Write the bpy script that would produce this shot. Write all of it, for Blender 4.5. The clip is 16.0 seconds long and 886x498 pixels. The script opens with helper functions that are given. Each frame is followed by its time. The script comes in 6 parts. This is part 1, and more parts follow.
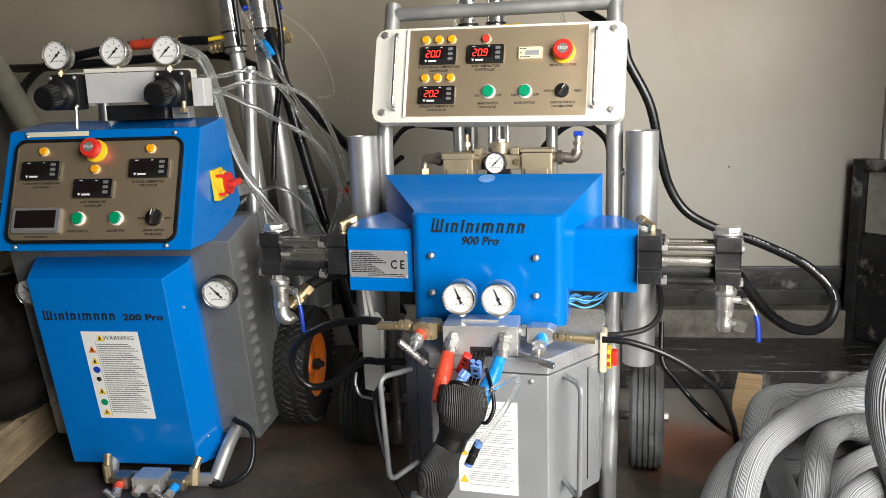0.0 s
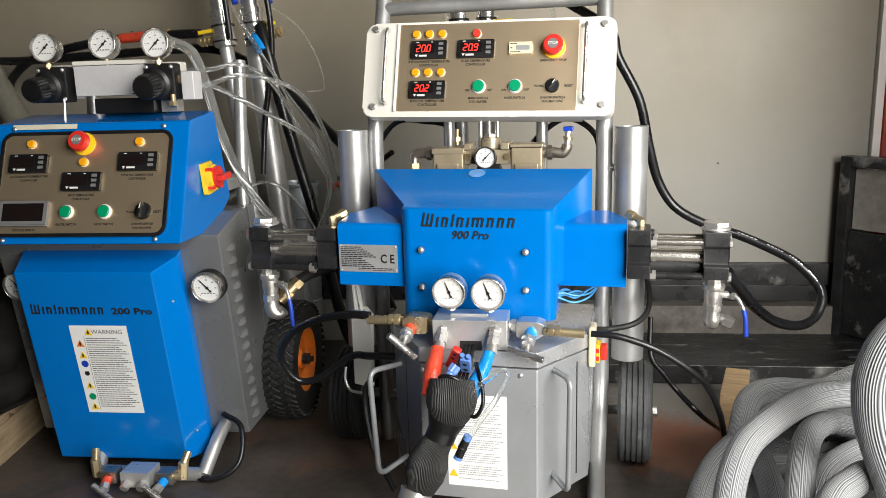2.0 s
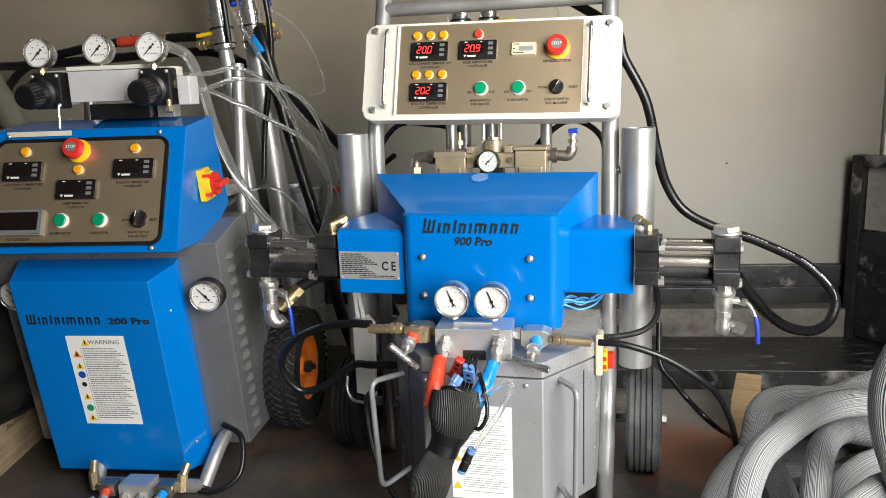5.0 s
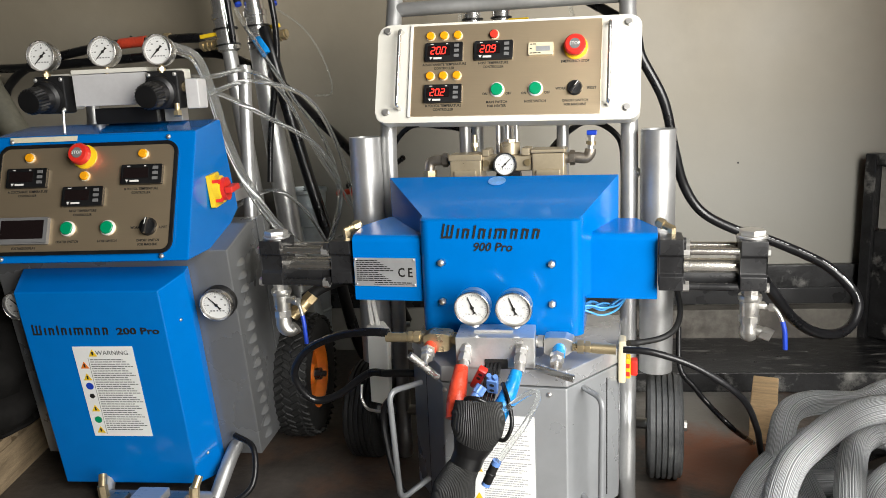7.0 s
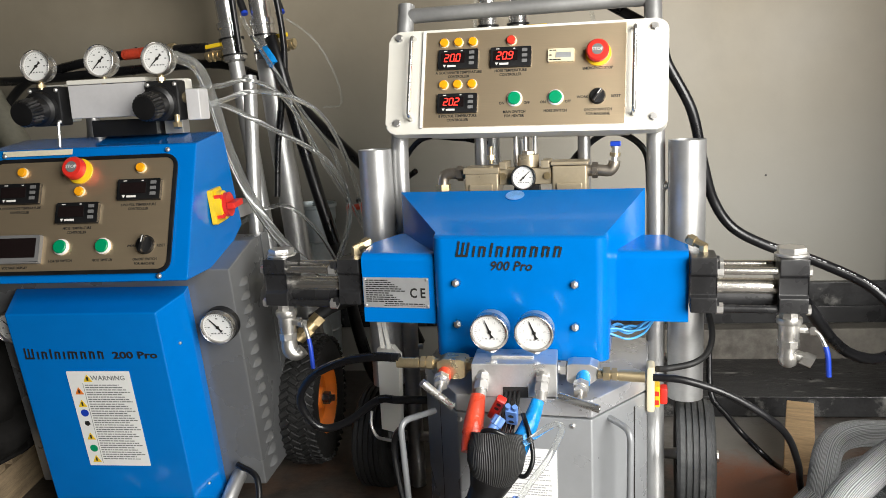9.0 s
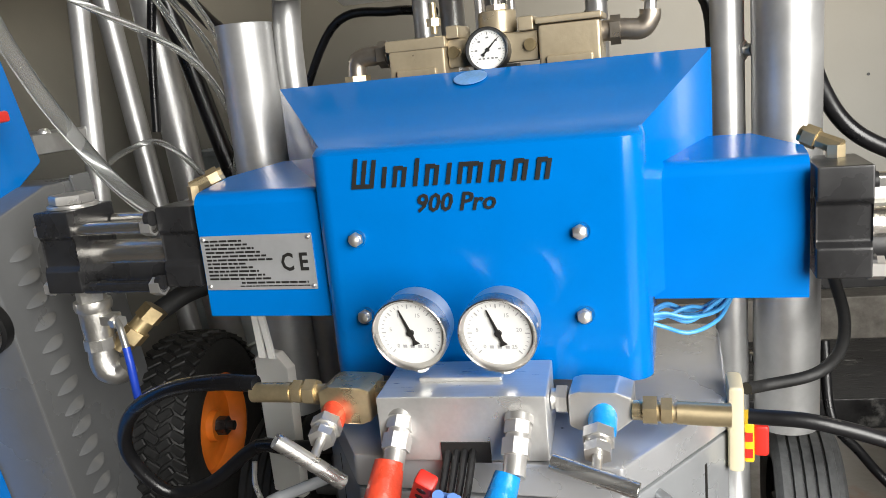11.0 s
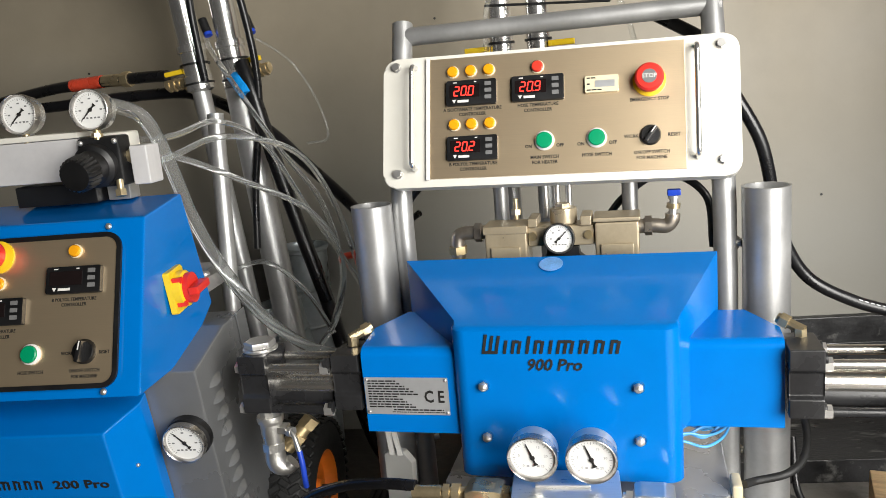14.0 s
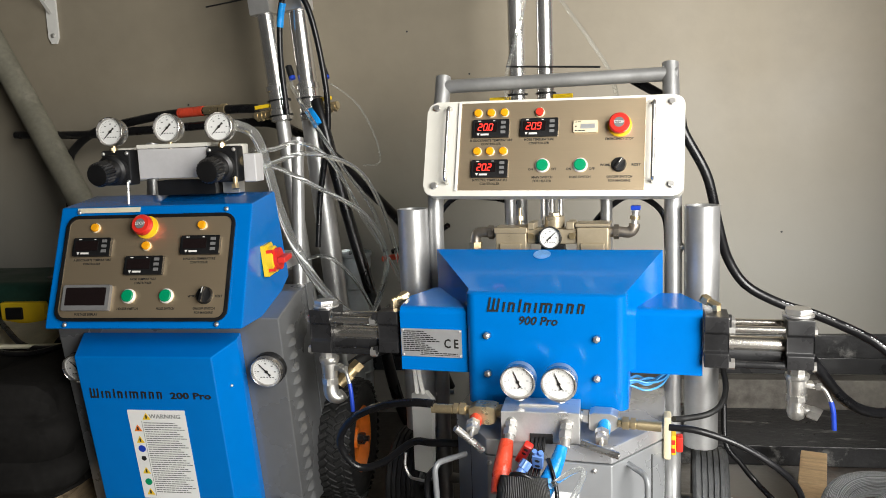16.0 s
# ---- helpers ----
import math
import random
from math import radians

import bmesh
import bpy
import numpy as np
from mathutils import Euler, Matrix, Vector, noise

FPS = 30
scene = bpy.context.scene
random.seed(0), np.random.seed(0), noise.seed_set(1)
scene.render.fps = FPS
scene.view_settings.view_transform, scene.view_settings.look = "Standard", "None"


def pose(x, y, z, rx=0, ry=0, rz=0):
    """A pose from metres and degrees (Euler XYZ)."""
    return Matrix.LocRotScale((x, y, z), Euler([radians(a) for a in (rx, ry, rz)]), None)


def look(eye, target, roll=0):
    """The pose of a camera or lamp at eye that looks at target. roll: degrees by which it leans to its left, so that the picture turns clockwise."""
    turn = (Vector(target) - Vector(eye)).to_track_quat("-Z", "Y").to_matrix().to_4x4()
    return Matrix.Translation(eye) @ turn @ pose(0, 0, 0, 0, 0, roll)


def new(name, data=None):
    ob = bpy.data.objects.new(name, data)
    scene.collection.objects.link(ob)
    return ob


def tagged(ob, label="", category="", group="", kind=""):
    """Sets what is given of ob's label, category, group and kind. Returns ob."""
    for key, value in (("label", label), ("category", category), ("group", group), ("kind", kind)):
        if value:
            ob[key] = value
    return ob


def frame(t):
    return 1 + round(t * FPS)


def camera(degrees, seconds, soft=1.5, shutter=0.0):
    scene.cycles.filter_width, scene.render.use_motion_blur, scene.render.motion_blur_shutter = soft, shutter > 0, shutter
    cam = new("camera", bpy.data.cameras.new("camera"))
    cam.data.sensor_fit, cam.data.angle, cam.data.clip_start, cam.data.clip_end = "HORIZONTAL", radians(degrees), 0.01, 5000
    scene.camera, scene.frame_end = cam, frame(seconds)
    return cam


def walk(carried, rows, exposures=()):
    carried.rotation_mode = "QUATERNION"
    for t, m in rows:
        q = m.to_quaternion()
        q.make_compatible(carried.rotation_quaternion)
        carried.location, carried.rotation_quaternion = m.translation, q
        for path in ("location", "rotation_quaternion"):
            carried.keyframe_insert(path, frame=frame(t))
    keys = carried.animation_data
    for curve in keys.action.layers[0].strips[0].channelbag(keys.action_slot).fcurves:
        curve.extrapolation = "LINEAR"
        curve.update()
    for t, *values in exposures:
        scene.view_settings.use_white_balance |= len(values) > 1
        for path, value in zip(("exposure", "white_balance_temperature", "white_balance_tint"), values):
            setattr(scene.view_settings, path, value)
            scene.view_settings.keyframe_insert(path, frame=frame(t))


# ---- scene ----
cam = camera(59.4, 16.0, 0.75)
PATH = [
    (0, (0.376, -1.326, 0.784), (-0.257, 0.53, 0.392), -1.9),
    (0.5, (0.376, -1.325, 0.785), (-0.259, 0.531, 0.398), -1.9),
    (1, (0.377, -1.325, 0.784), (-0.256, 0.533, 0.398), -1.7),
    (1.5, (0.375, -1.328, 0.78), (-0.238, 0.534, 0.381), -1.6),
    (2, (0.377, -1.328, 0.78), (-0.232, 0.535, 0.379), -1.6),
    (2.5, (0.377, -1.326, 0.78), (-0.231, 0.537, 0.379), -1.8),
    (3, (0.378, -1.323, 0.78), (-0.234, 0.54, 0.386), -1.7),
    (3.5, (0.377, -1.322, 0.78), (-0.226, 0.544, 0.388), -1.6),
    (4, (0.377, -1.314, 0.782), (-0.237, 0.549, 0.389), -1.7),
    (6.5, (0.341, -1.269, 0.792), (-0.286, 0.584, 0.375), -2.4),
    (7, (0.32, -1.27, 0.795), (-0.288, 0.592, 0.386), -2.5),
    (7.5, (0.31, -1.275, 0.796), (-0.286, 0.593, 0.398), -2.4),
    (8, (0.31, -1.28, 0.791), (-0.282, 0.591, 0.404), -2.0),
    (8.2, (0.31, -1.282, 0.791), (-0.288, 0.589, 0.413), -2.0),
    (10.3, (0.221, -0.792, 0.714), (-0.486, 1.04, 0.332), -4.4),
    (10.5, (0.214, -0.723, 0.681), (-0.492, 1.105, 0.28), -4.8),
    (11, (0.215, -0.597, 0.625), (-0.5, 1.219, 0.188), -5.6),
    (11.5, (0.216, -0.578, 0.608), (-0.534, 1.214, 0.131), -6.1),
    (12, (0.212, -0.584, 0.597), (-0.551, 1.191, 0.08), -6.3),
    (12.5, (0.212, -0.59, 0.6), (-0.56, 1.178, 0.07), -6.4),
    (13, (0.206, -0.616, 0.644), (-0.545, 1.161, 0.116), -6.4),
    (13.5, (0.194, -0.71, 0.784), (-0.482, 1.104, 0.283), -6.2),
    (14, (0.171, -0.909, 0.873), (-0.458, 0.945, 0.464), -5.1),
    (14.5, (0.169, -1.066, 0.91), (-0.464, 0.795, 0.545), -3.9),
    (15, (0.239, -1.19, 0.872), (-0.458, 0.658, 0.554), -2.9),
    (15.5, (0.288, -1.272, 0.843), (-0.421, 0.574, 0.543), -2.4),
    (16, (0.312, -1.299, 0.84), (-0.386, 0.555, 0.564), -2.2),
]

EXPOSURES = [(0, 0.0), (16, 0.0)]
walk(cam, [(t, look(eye, target, roll)) for t, eye, target, roll in PATH], EXPOSURES)

# ---- light: daylight through the open front of the workshop ----
world = bpy.data.worlds.new("sky")
scene.world = world
world.use_nodes = True
wn = world.node_tree
sky = wn.nodes.new("ShaderNodeTexSky")
sky.sky_type, sky.sun_disc = "NISHITA", False
sky.sun_elevation, sky.sun_rotation = radians(56), radians(120)
wn.links.new(sky.outputs[0], wn.nodes["Background"].inputs[0])
wn.nodes["Background"].inputs[1].default_value = 0.06
sun = new("sun", bpy.data.lights.new("sun", "SUN"))
sun.data.energy, sun.data.angle, sun.data.color = 2.2, radians(0.5), (1.0, 0.95, 0.87)
sun.matrix_world = look((6, -4, 5), (3.2, -2.2, 0))
door_light = new("door_daylight", bpy.data.lights.new("door_daylight", "AREA"))
door_light.data.shape, door_light.data.size, door_light.data.size_y = "RECTANGLE", 1.8, 1.9
door_light.data.energy, door_light.data.color = 98.0, (1.0, 0.975, 0.925)
door_light.matrix_world = look((1.83, -1.40, 1.22), (0.75, 0.50, 0.60))
door_light.data.spread = radians(130)

# ---- materials ----
def mat(name, color, rough=0.5, metal=0.0, vary=0.15, scale=8.0, bump=0.0, bump_scale=60.0, coat=0.0, stretch=None, rough_vary=0.1, second=None, second_at=0.6):
    """A surface with colour variation at two scales, roughness variation and fine relief."""
    m = bpy.data.materials.new(name)
    m.use_nodes = True
    nt = m.node_tree
    N, K = nt.nodes, nt.links
    b = N["Principled BSDF"]
    tc = N.new("ShaderNodeTexCoord")
    mp = N.new("ShaderNodeMapping")
    K.new(tc.outputs["Object"], mp.inputs[0])
    if stretch:
        mp.inputs["Scale"].default_value = stretch
    n1 = N.new("ShaderNodeTexNoise")
    n1.inputs["Scale"].default_value, n1.inputs["Detail"].default_value = scale, 6
    n2 = N.new("ShaderNodeTexNoise")
    n2.inputs["Scale"].default_value, n2.inputs["Detail"].default_value = scale * 9, 3
    K.new(mp.outputs[0], n1.inputs[0])
    K.new(mp.outputs[0], n2.inputs[0])
    mixf = N.new("ShaderNodeMath")
    mixf.operation = "ADD"
    K.new(n1.outputs["Fac"], mixf.inputs[0])
    half = N.new("ShaderNodeMath")
    half.operation = "MULTIPLY"
    half.inputs[1].default_value = 0.5
    K.new(n2.outputs["Fac"], half.inputs[0])
    K.new(half.outputs[0], mixf.inputs[1])
    ramp = N.new("ShaderNodeValToRGB")
    lo = [max(0.0, c * (1 - vary)) for c in color]
    hi = [min(1.0, c * (1 + vary)) for c in color]
    ramp.color_ramp.elements[0].position, ramp.color_ramp.elements[1].position = 0.5, 1.0
    ramp.color_ramp.elements[0].color, ramp.color_ramp.elements[1].color = (*lo, 1), (*hi, 1)
    K.new(mixf.outputs[0], ramp.inputs[0])
    col = ramp.outputs[0]
    if second:
        n3 = N.new("ShaderNodeTexNoise")
        n3.inputs["Scale"].default_value, n3.inputs["Detail"].default_value, n3.inputs["Roughness"].default_value = scale * 0.6, 8, 0.65
        K.new(mp.outputs[0], n3.inputs[0])
        r3 = N.new("ShaderNodeValToRGB")
        r3.color_ramp.elements[0].position, r3.color_ramp.elements[1].position = second_at - 0.06, second_at + 0.08
        K.new(n3.outputs["Fac"], r3.inputs[0])
        mx = N.new("ShaderNodeMixRGB")
        K.new(r3.outputs[0], mx.inputs[0])
        K.new(col, mx.inputs[1])
        mx.inputs[2].default_value = (*second, 1)
        col = mx.outputs[0]
    K.new(col, b.inputs["Base Color"])
    rr = N.new("ShaderNodeMapRange")
    rr.inputs[1].default_value, rr.inputs[2].default_value = 0.3, 0.7
    rr.inputs[3].default_value, rr.inputs[4].default_value = max(0.02, rough - rough_vary), min(1, rough + rough_vary)
    K.new(n1.outputs["Fac"], rr.inputs[0])
    K.new(rr.outputs[0], b.inputs["Roughness"])
    b.inputs["Metallic"].default_value = metal
    b.inputs["Coat Weight"].default_value = coat
    if bump:
        nb = N.new("ShaderNodeTexNoise")
        nb.inputs["Scale"].default_value, nb.inputs["Detail"].default_value = bump_scale, 5
        K.new(mp.outputs[0], nb.inputs[0])
        bp = N.new("ShaderNodeBump")
        bp.inputs["Strength"].default_value, bp.inputs["Distance"].default_value = bump, 0.004
        K.new(nb.outputs["Fac"], bp.inputs["Height"])
        K.new(bp.outputs[0], b.inputs["Normal"])
    return m


def emit(name, color, strength):
    m = bpy.data.materials.new(name)
    m.use_nodes = True
    b = m.node_tree.nodes["Principled BSDF"]
    b.inputs["Base Color"].default_value = (*[c * 0.3 for c in color], 1)
    b.inputs["Emission Color"].default_value, b.inputs["Emission Strength"].default_value = (*color, 1), strength
    return m


def clear(name, color, rough=0.05):
    m = bpy.data.materials.new(name)
    m.use_nodes = True
    b = m.node_tree.nodes["Principled BSDF"]
    b.inputs["Base Color"].default_value, b.inputs["Roughness"].default_value = (*color, 1), rough
    b.inputs["Transmission Weight"].default_value, b.inputs["IOR"].default_value = 0.93, 1.16
    return m


def striped(name, dark, light, count, depth, rough=0.7, across=0.0, wander=5.0, diagonal=False):
    """A braided sleeve: fine lengthwise ribs that wander, on the sweep's own coordinates."""
    m = mat(name, dark, rough, vary=0.2, scale=20)
    nt = m.node_tree
    N, K = nt.nodes, nt.links
    b = N["Principled BSDF"]
    uv = N.new("ShaderNodeUVMap")
    mp = N.new("ShaderNodeMapping")
    mp.inputs["Scale"].default_value = (count, across, 1)
    K.new(uv.outputs[0], mp.inputs[0])
    w = N.new("ShaderNodeTexWave")
    w.wave_type, w.bands_direction = "BANDS", "DIAGONAL" if diagonal else "X"
    w.inputs["Scale"].default_value, w.inputs["Distortion"].default_value = 0.3183, wander
    w.inputs["Detail"].default_value, w.inputs["Detail Scale"].default_value = 2.0, 0.5
    K.new(mp.outputs[0], w.inputs[0])
    mx = N.new("ShaderNodeMixRGB")
    K.new(w.outputs["Fac"], mx.inputs[0])
    mx.inputs[1].default_value, mx.inputs[2].default_value = (*dark, 1), (*light, 1)
    K.new(mx.outputs[0], b.inputs["Base Color"])
    bp = N.new("ShaderNodeBump")
    bp.inputs["Strength"].default_value, bp.inputs["Distance"].default_value = depth, 0.004
    K.new(w.outputs["Fac"], bp.inputs["Height"])
    K.new(bp.outputs[0], b.inputs["Normal"])
    return m


BLUE = mat("blue_enamel", (0.0, 0.15, 0.515), 0.16, vary=0.05, scale=3, bump=0.02, bump_scale=160, coat=0.15, rough_vary=0.04)
BLUE.node_tree.nodes["Principled BSDF"].inputs["Coat Roughness"].default_value = 0.04
BLUE.node_tree.nodes["Principled BSDF"].inputs["Specular IOR Level"].default_value = 0.32
CREAM = mat("cream_paint", (0.70, 0.68, 0.61), 0.4, vary=0.04, scale=5, bump=0.03, bump_scale=300)
BRUSHED = mat("brushed_steel_face", (0.76, 0.60, 0.40), 0.36, 0.85, vary=0.035, scale=30, stretch=(0.3, 60, 1), bump=0.012, bump_scale=40, rough_vary=0.04)
STEEL = mat("stainless_steel", (0.66, 0.645, 0.62), 0.33, 0.8, vary=0.08, scale=10)
TUBE = mat("galvanised_tube", (0.45, 0.45, 0.445), 0.40, 0.68, vary=0.10, scale=14, bump=0.03, bump_scale=90)
CHROME = mat("chrome", (0.72, 0.71, 0.69), 0.22, 0.88, vary=0.04, rough_vary=0.05)
POLISHED = mat("polished_rod", (0.82, 0.79, 0.73), 0.24, 0.95, vary=0.03, rough_vary=0.03)
ALU = mat("machined_aluminium", (0.74, 0.735, 0.72), 0.36, 0.75, vary=0.07, scale=30, stretch=(1, 12, 1))
SATIN = mat("satin_aluminium", (0.66, 0.65, 0.65), 0.42, 0.25, vary=0.06, scale=12, stretch=(1, 10, 1))
BRASS = mat("brass_fitting", (0.64, 0.52, 0.32), 0.34, 0.85, vary=0.12, scale=30)
BRONZE = mat("dull_bronze", (0.46, 0.36, 0.20), 0.36, 0.9, vary=0.2, scale=30)
GREYSHEET = mat("grey_painted_sheet", (0.225, 0.23, 0.235), 0.32, 0.5, vary=0.06, scale=5, bump=0.04, bump_scale=250)
TANKSHEET = mat("silver_grey_sheet", (0.44, 0.455, 0.47), 0.33, 0.5, vary=0.06, scale=6, bump=0.03, bump_scale=250)
TEEBAR = mat("satin_steel_bar", (0.60, 0.59, 0.57), 0.27, 0.92, vary=0.05, scale=20, stretch=(1, 1, 8))
GREYBAR = mat("grey_painted_bar", (0.27, 0.28, 0.29), 0.38, 0.2, vary=0.08, scale=12, bump=0.04)
BEZEL = mat("brushed_bezel", (0.52, 0.50, 0.475), 0.27, 0.95, vary=0.05, scale=20)
CASTSTEEL = mat("cast_stainless", (0.62, 0.605, 0.57), 0.34, 0.88, vary=0.12, scale=30, bump=0.12, bump_scale=220)
LIDSHEET = mat("reflective_sheet", (0.56, 0.565, 0.58), 0.28, 0.55, vary=0.05, scale=6, bump=0.02, bump_scale=200)
BLUEWIRE = mat("light_blue_wire", (0.08, 0.36, 0.72), 0.35, vary=0.1)
BLACKM = mat("black_anodised", (0.020, 0.020, 0.021), 0.30, 0.0, vary=0.25, scale=20)
BLACKP = mat("black_plastic", (0.008, 0.008, 0.0085), 0.42, vary=0.25, scale=20, bump=0.05, bump_scale=200)
RUBBER = mat("black_rubber", (0.011, 0.011, 0.011), 0.6, vary=0.3, scale=15, bump=0.15, bump_scale=150)
HOSEBLK = mat("black_hose_rubber", (0.008, 0.008, 0.009), 0.3, vary=0.3, scale=15, bump=0.05, bump_scale=200)
TREAD = mat("worn_grey_tyre", (0.085, 0.088, 0.09), 0.6, vary=0.45, scale=14, bump=0.25, bump_scale=80, second=(0.24, 0.24, 0.235), second_at=0.62)
ORANGE = mat("orange_rim_paint", (0.78, 0.20, 0.02), 0.4, vary=0.12, scale=9, bump=0.04)
REDP = mat("red_plastic", (0.66, 0.03, 0.02), 0.35, vary=0.08)
REDTAPE = mat("red_tape", (0.72, 0.075, 0.035), 0.3, vary=0.15, scale=25, bump=0.7, bump_scale=70)
BLUETAPE = mat("blue_tape", (0.01, 0.27, 0.72), 0.25, vary=0.15, scale=25, bump=0.7, bump_scale=70)
BLUEP = mat("blue_plastic", (0.13, 0.26, 0.62), 0.4, vary=0.1)
LEVERB = mat("blue_lever_vinyl", (0.012, 0.05, 0.42), 0.35, vary=0.1)
YELLOW = mat("yellow_plastic", (0.80, 0.54, 0.02), 0.35, vary=0.06)
AMBER = mat("amber_lens", (0.85, 0.36, 0.01), 0.22, vary=0.08, coat=0.5)
GREEN = mat("green_button", (0.0, 0.27, 0.115), 0.35, vary=0.06)
WHITEP = mat("white_plastic", (0.75, 0.74, 0.70), 0.4, vary=0.05)
IVORY = mat("ivory_plastic", (0.70, 0.62, 0.43), 0.4, vary=0.05)
DIAL = mat("dial_white", (0.72, 0.72, 0.70), 0.35, vary=0.03)
INK = mat("black_ink", (0.015, 0.014, 0.013), 0.5, vary=0.1)
GREYINK = mat("grey_ink", (0.16, 0.16, 0.16), 0.6, vary=0.1)
FAINTINK = mat("faint_print", (0.34, 0.34, 0.34), 0.6, vary=0.1)
PAPER = mat("white_label", (0.78, 0.78, 0.76), 0.4, vary=0.04)
PLATE = mat("rating_plate_metal", (0.60, 0.61, 0.62), 0.35, 0.6, vary=0.06, scale=15)
SCREEN = mat("dark_display", (0.012, 0.008, 0.008), 0.12, vary=0.1)
CHAMP = mat("champagne_casting", (0.42, 0.35, 0.24), 0.34, 0.5, vary=0.08, scale=20, bump=0.06, bump_scale=180)
NICKEL = mat("nickel_elbow", (0.42, 0.37, 0.31), 0.34, 0.9, vary=0.15, scale=25)
# for unseen walls and ceiling: kept dark so they bounce little light
DIMWALL = mat("unseen_wall_dark", (0.075, 0.07, 0.062), 0.7, vary=0.1, scale=2, bump=0.1)
WALL = mat("grey_wall_paint", (0.262, 0.227, 0.168), 0.55, vary=0.10, scale=1.8, bump=0.3, bump_scale=14, second=(0.215, 0.188, 0.142), second_at=0.62)


def lower_light(material, color, low, high):
    """Paler, cooler light painted into the colour of a wall's lower part, uneven at its top edge."""
    N, K = material.node_tree.nodes, material.node_tree.links
    base = N["Principled BSDF"].inputs["Base Color"]
    upper = base.links[0].from_socket
    tc, sp, nz = N.new("ShaderNodeTexCoord"), N.new("ShaderNodeSeparateXYZ"), N.new("ShaderNodeTexNoise")
    nz.inputs["Scale"].default_value, nz.inputs["Detail"].default_value = 1.6, 5
    K.new(tc.outputs["Object"], sp.inputs[0])
    K.new(tc.outputs["Object"], nz.inputs[0])
    off = N.new("ShaderNodeMath")
    off.operation = "MULTIPLY_ADD"
    off.inputs[1].default_value = 0.5
    K.new(nz.outputs["Fac"], off.inputs[0])
    K.new(sp.outputs["Z"], off.inputs[2])
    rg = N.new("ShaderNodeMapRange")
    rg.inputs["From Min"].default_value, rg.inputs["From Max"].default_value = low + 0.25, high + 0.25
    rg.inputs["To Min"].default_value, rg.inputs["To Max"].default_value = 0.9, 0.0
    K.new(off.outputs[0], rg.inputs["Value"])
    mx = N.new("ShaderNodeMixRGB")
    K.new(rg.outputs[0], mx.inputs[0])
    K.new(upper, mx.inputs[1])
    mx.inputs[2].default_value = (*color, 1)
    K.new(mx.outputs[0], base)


# cool light low on the back wall, put into its colour
lower_light(WALL, (0.262, 0.255, 0.228), 0.45, 1.0)
FLOORM = mat("oily_concrete", (0.070, 0.060, 0.052), 0.5, vary=0.5, scale=5, bump=0.3, bump_scale=70, second=(0.15, 0.085, 0.055), second_at=0.58)


def blotch(m, cx, cy, r, color):
    """A soft-edged stain with its own ragged outline, soaked into a floor."""
    N, K = m.node_tree.nodes, m.node_tree.links
    b = N["Principled BSDF"]
    src = b.inputs["Base Color"].links[0].from_socket
    tc, mp = N.new("ShaderNodeTexCoord"), N.new("ShaderNodeMapping")
    mp.inputs["Location"].default_value = (-cx / r, -cy / r, 0)
    mp.inputs["Scale"].default_value = (1 / r, 1 / r, 0)
    K.new(tc.outputs["Object"], mp.inputs[0])
    ln = N.new("ShaderNodeVectorMath")
    ln.operation = "LENGTH"
    K.new(mp.outputs[0], ln.inputs[0])
    ns = N.new("ShaderNodeTexNoise")
    ns.inputs["Scale"].default_value, ns.inputs["Detail"].default_value, ns.inputs["Roughness"].default_value = 14.0, 9, 0.7
    K.new(tc.outputs["Object"], ns.inputs[0])
    mad = N.new("ShaderNodeMath")
    mad.operation = "MULTIPLY_ADD"
    mad.inputs[1].default_value = 1.3
    K.new(ns.outputs["Fac"], mad.inputs[0])
    K.new(ln.outputs["Value"], mad.inputs[2])
    mr = N.new("ShaderNodeMapRange")
    mr.inputs[1].default_value, mr.inputs[2].default_value = 1.75, 1.15
    K.new(mad.outputs[0], mr.inputs[0])
    mx = N.new("ShaderNodeMixRGB")
    K.new(mr.outputs[0], mx.inputs[0])
    K.new(src, mx.inputs[1])
    mx.inputs[2].default_value = (*color, 1)
    K.new(mx.outputs[0], b.inputs["Base Color"])


blotch(FLOORM, 0.36, 0.58, 0.24, (0.27, 0.255, 0.235))
blotch(FLOORM, 0.385, 0.34, 0.17, (0.27, 0.10, 0.05))
CONCRETE = mat("dusty_concrete", (0.25, 0.235, 0.21), 0.75, vary=0.25, scale=9, bump=0.3, bump_scale=90, second=(0.14, 0.12, 0.10), second_at=0.6)
BLACKSTEEL = mat("scuffed_black_steel", (0.020, 0.020, 0.021), 0.36, 0.1, vary=0.5, scale=17, bump=0.35, bump_scale=60, second=(0.26, 0.255, 0.24), second_at=0.62, stretch=(1, 3.5, 1))
# pallet and crate wood, a darker tone than the raw pine
DARKWOOD = mat("dark_pallet_wood", (0.27, 0.20, 0.12), 0.75, vary=0.4, scale=9, stretch=(1, 9, 9), bump=0.35, bump_scale=50)
WOOD = mat("raw_pine", (0.52, 0.36, 0.20), 0.65, vary=0.3, scale=9, stretch=(1, 9, 9), bump=0.25, bump_scale=50)
PIPEGREEN = mat("weathered_pipe", (0.20, 0.19, 0.145), 0.6, vary=0.25, scale=9, bump=0.1, second=(0.33, 0.31, 0.25), second_at=0.62)
CANVAS = mat("dark_bag_fabric", (0.009, 0.0085, 0.008), 0.85, vary=0.35, scale=8, bump=0.4, bump_scale=30)
CANVAS.node_tree.nodes["Principled BSDF"].inputs["Specular IOR Level"].default_value = 0.12
DKGREEN = mat("dark_green_case", (0.012, 0.045, 0.032), 0.5, vary=0.3, scale=8, bump=0.1)
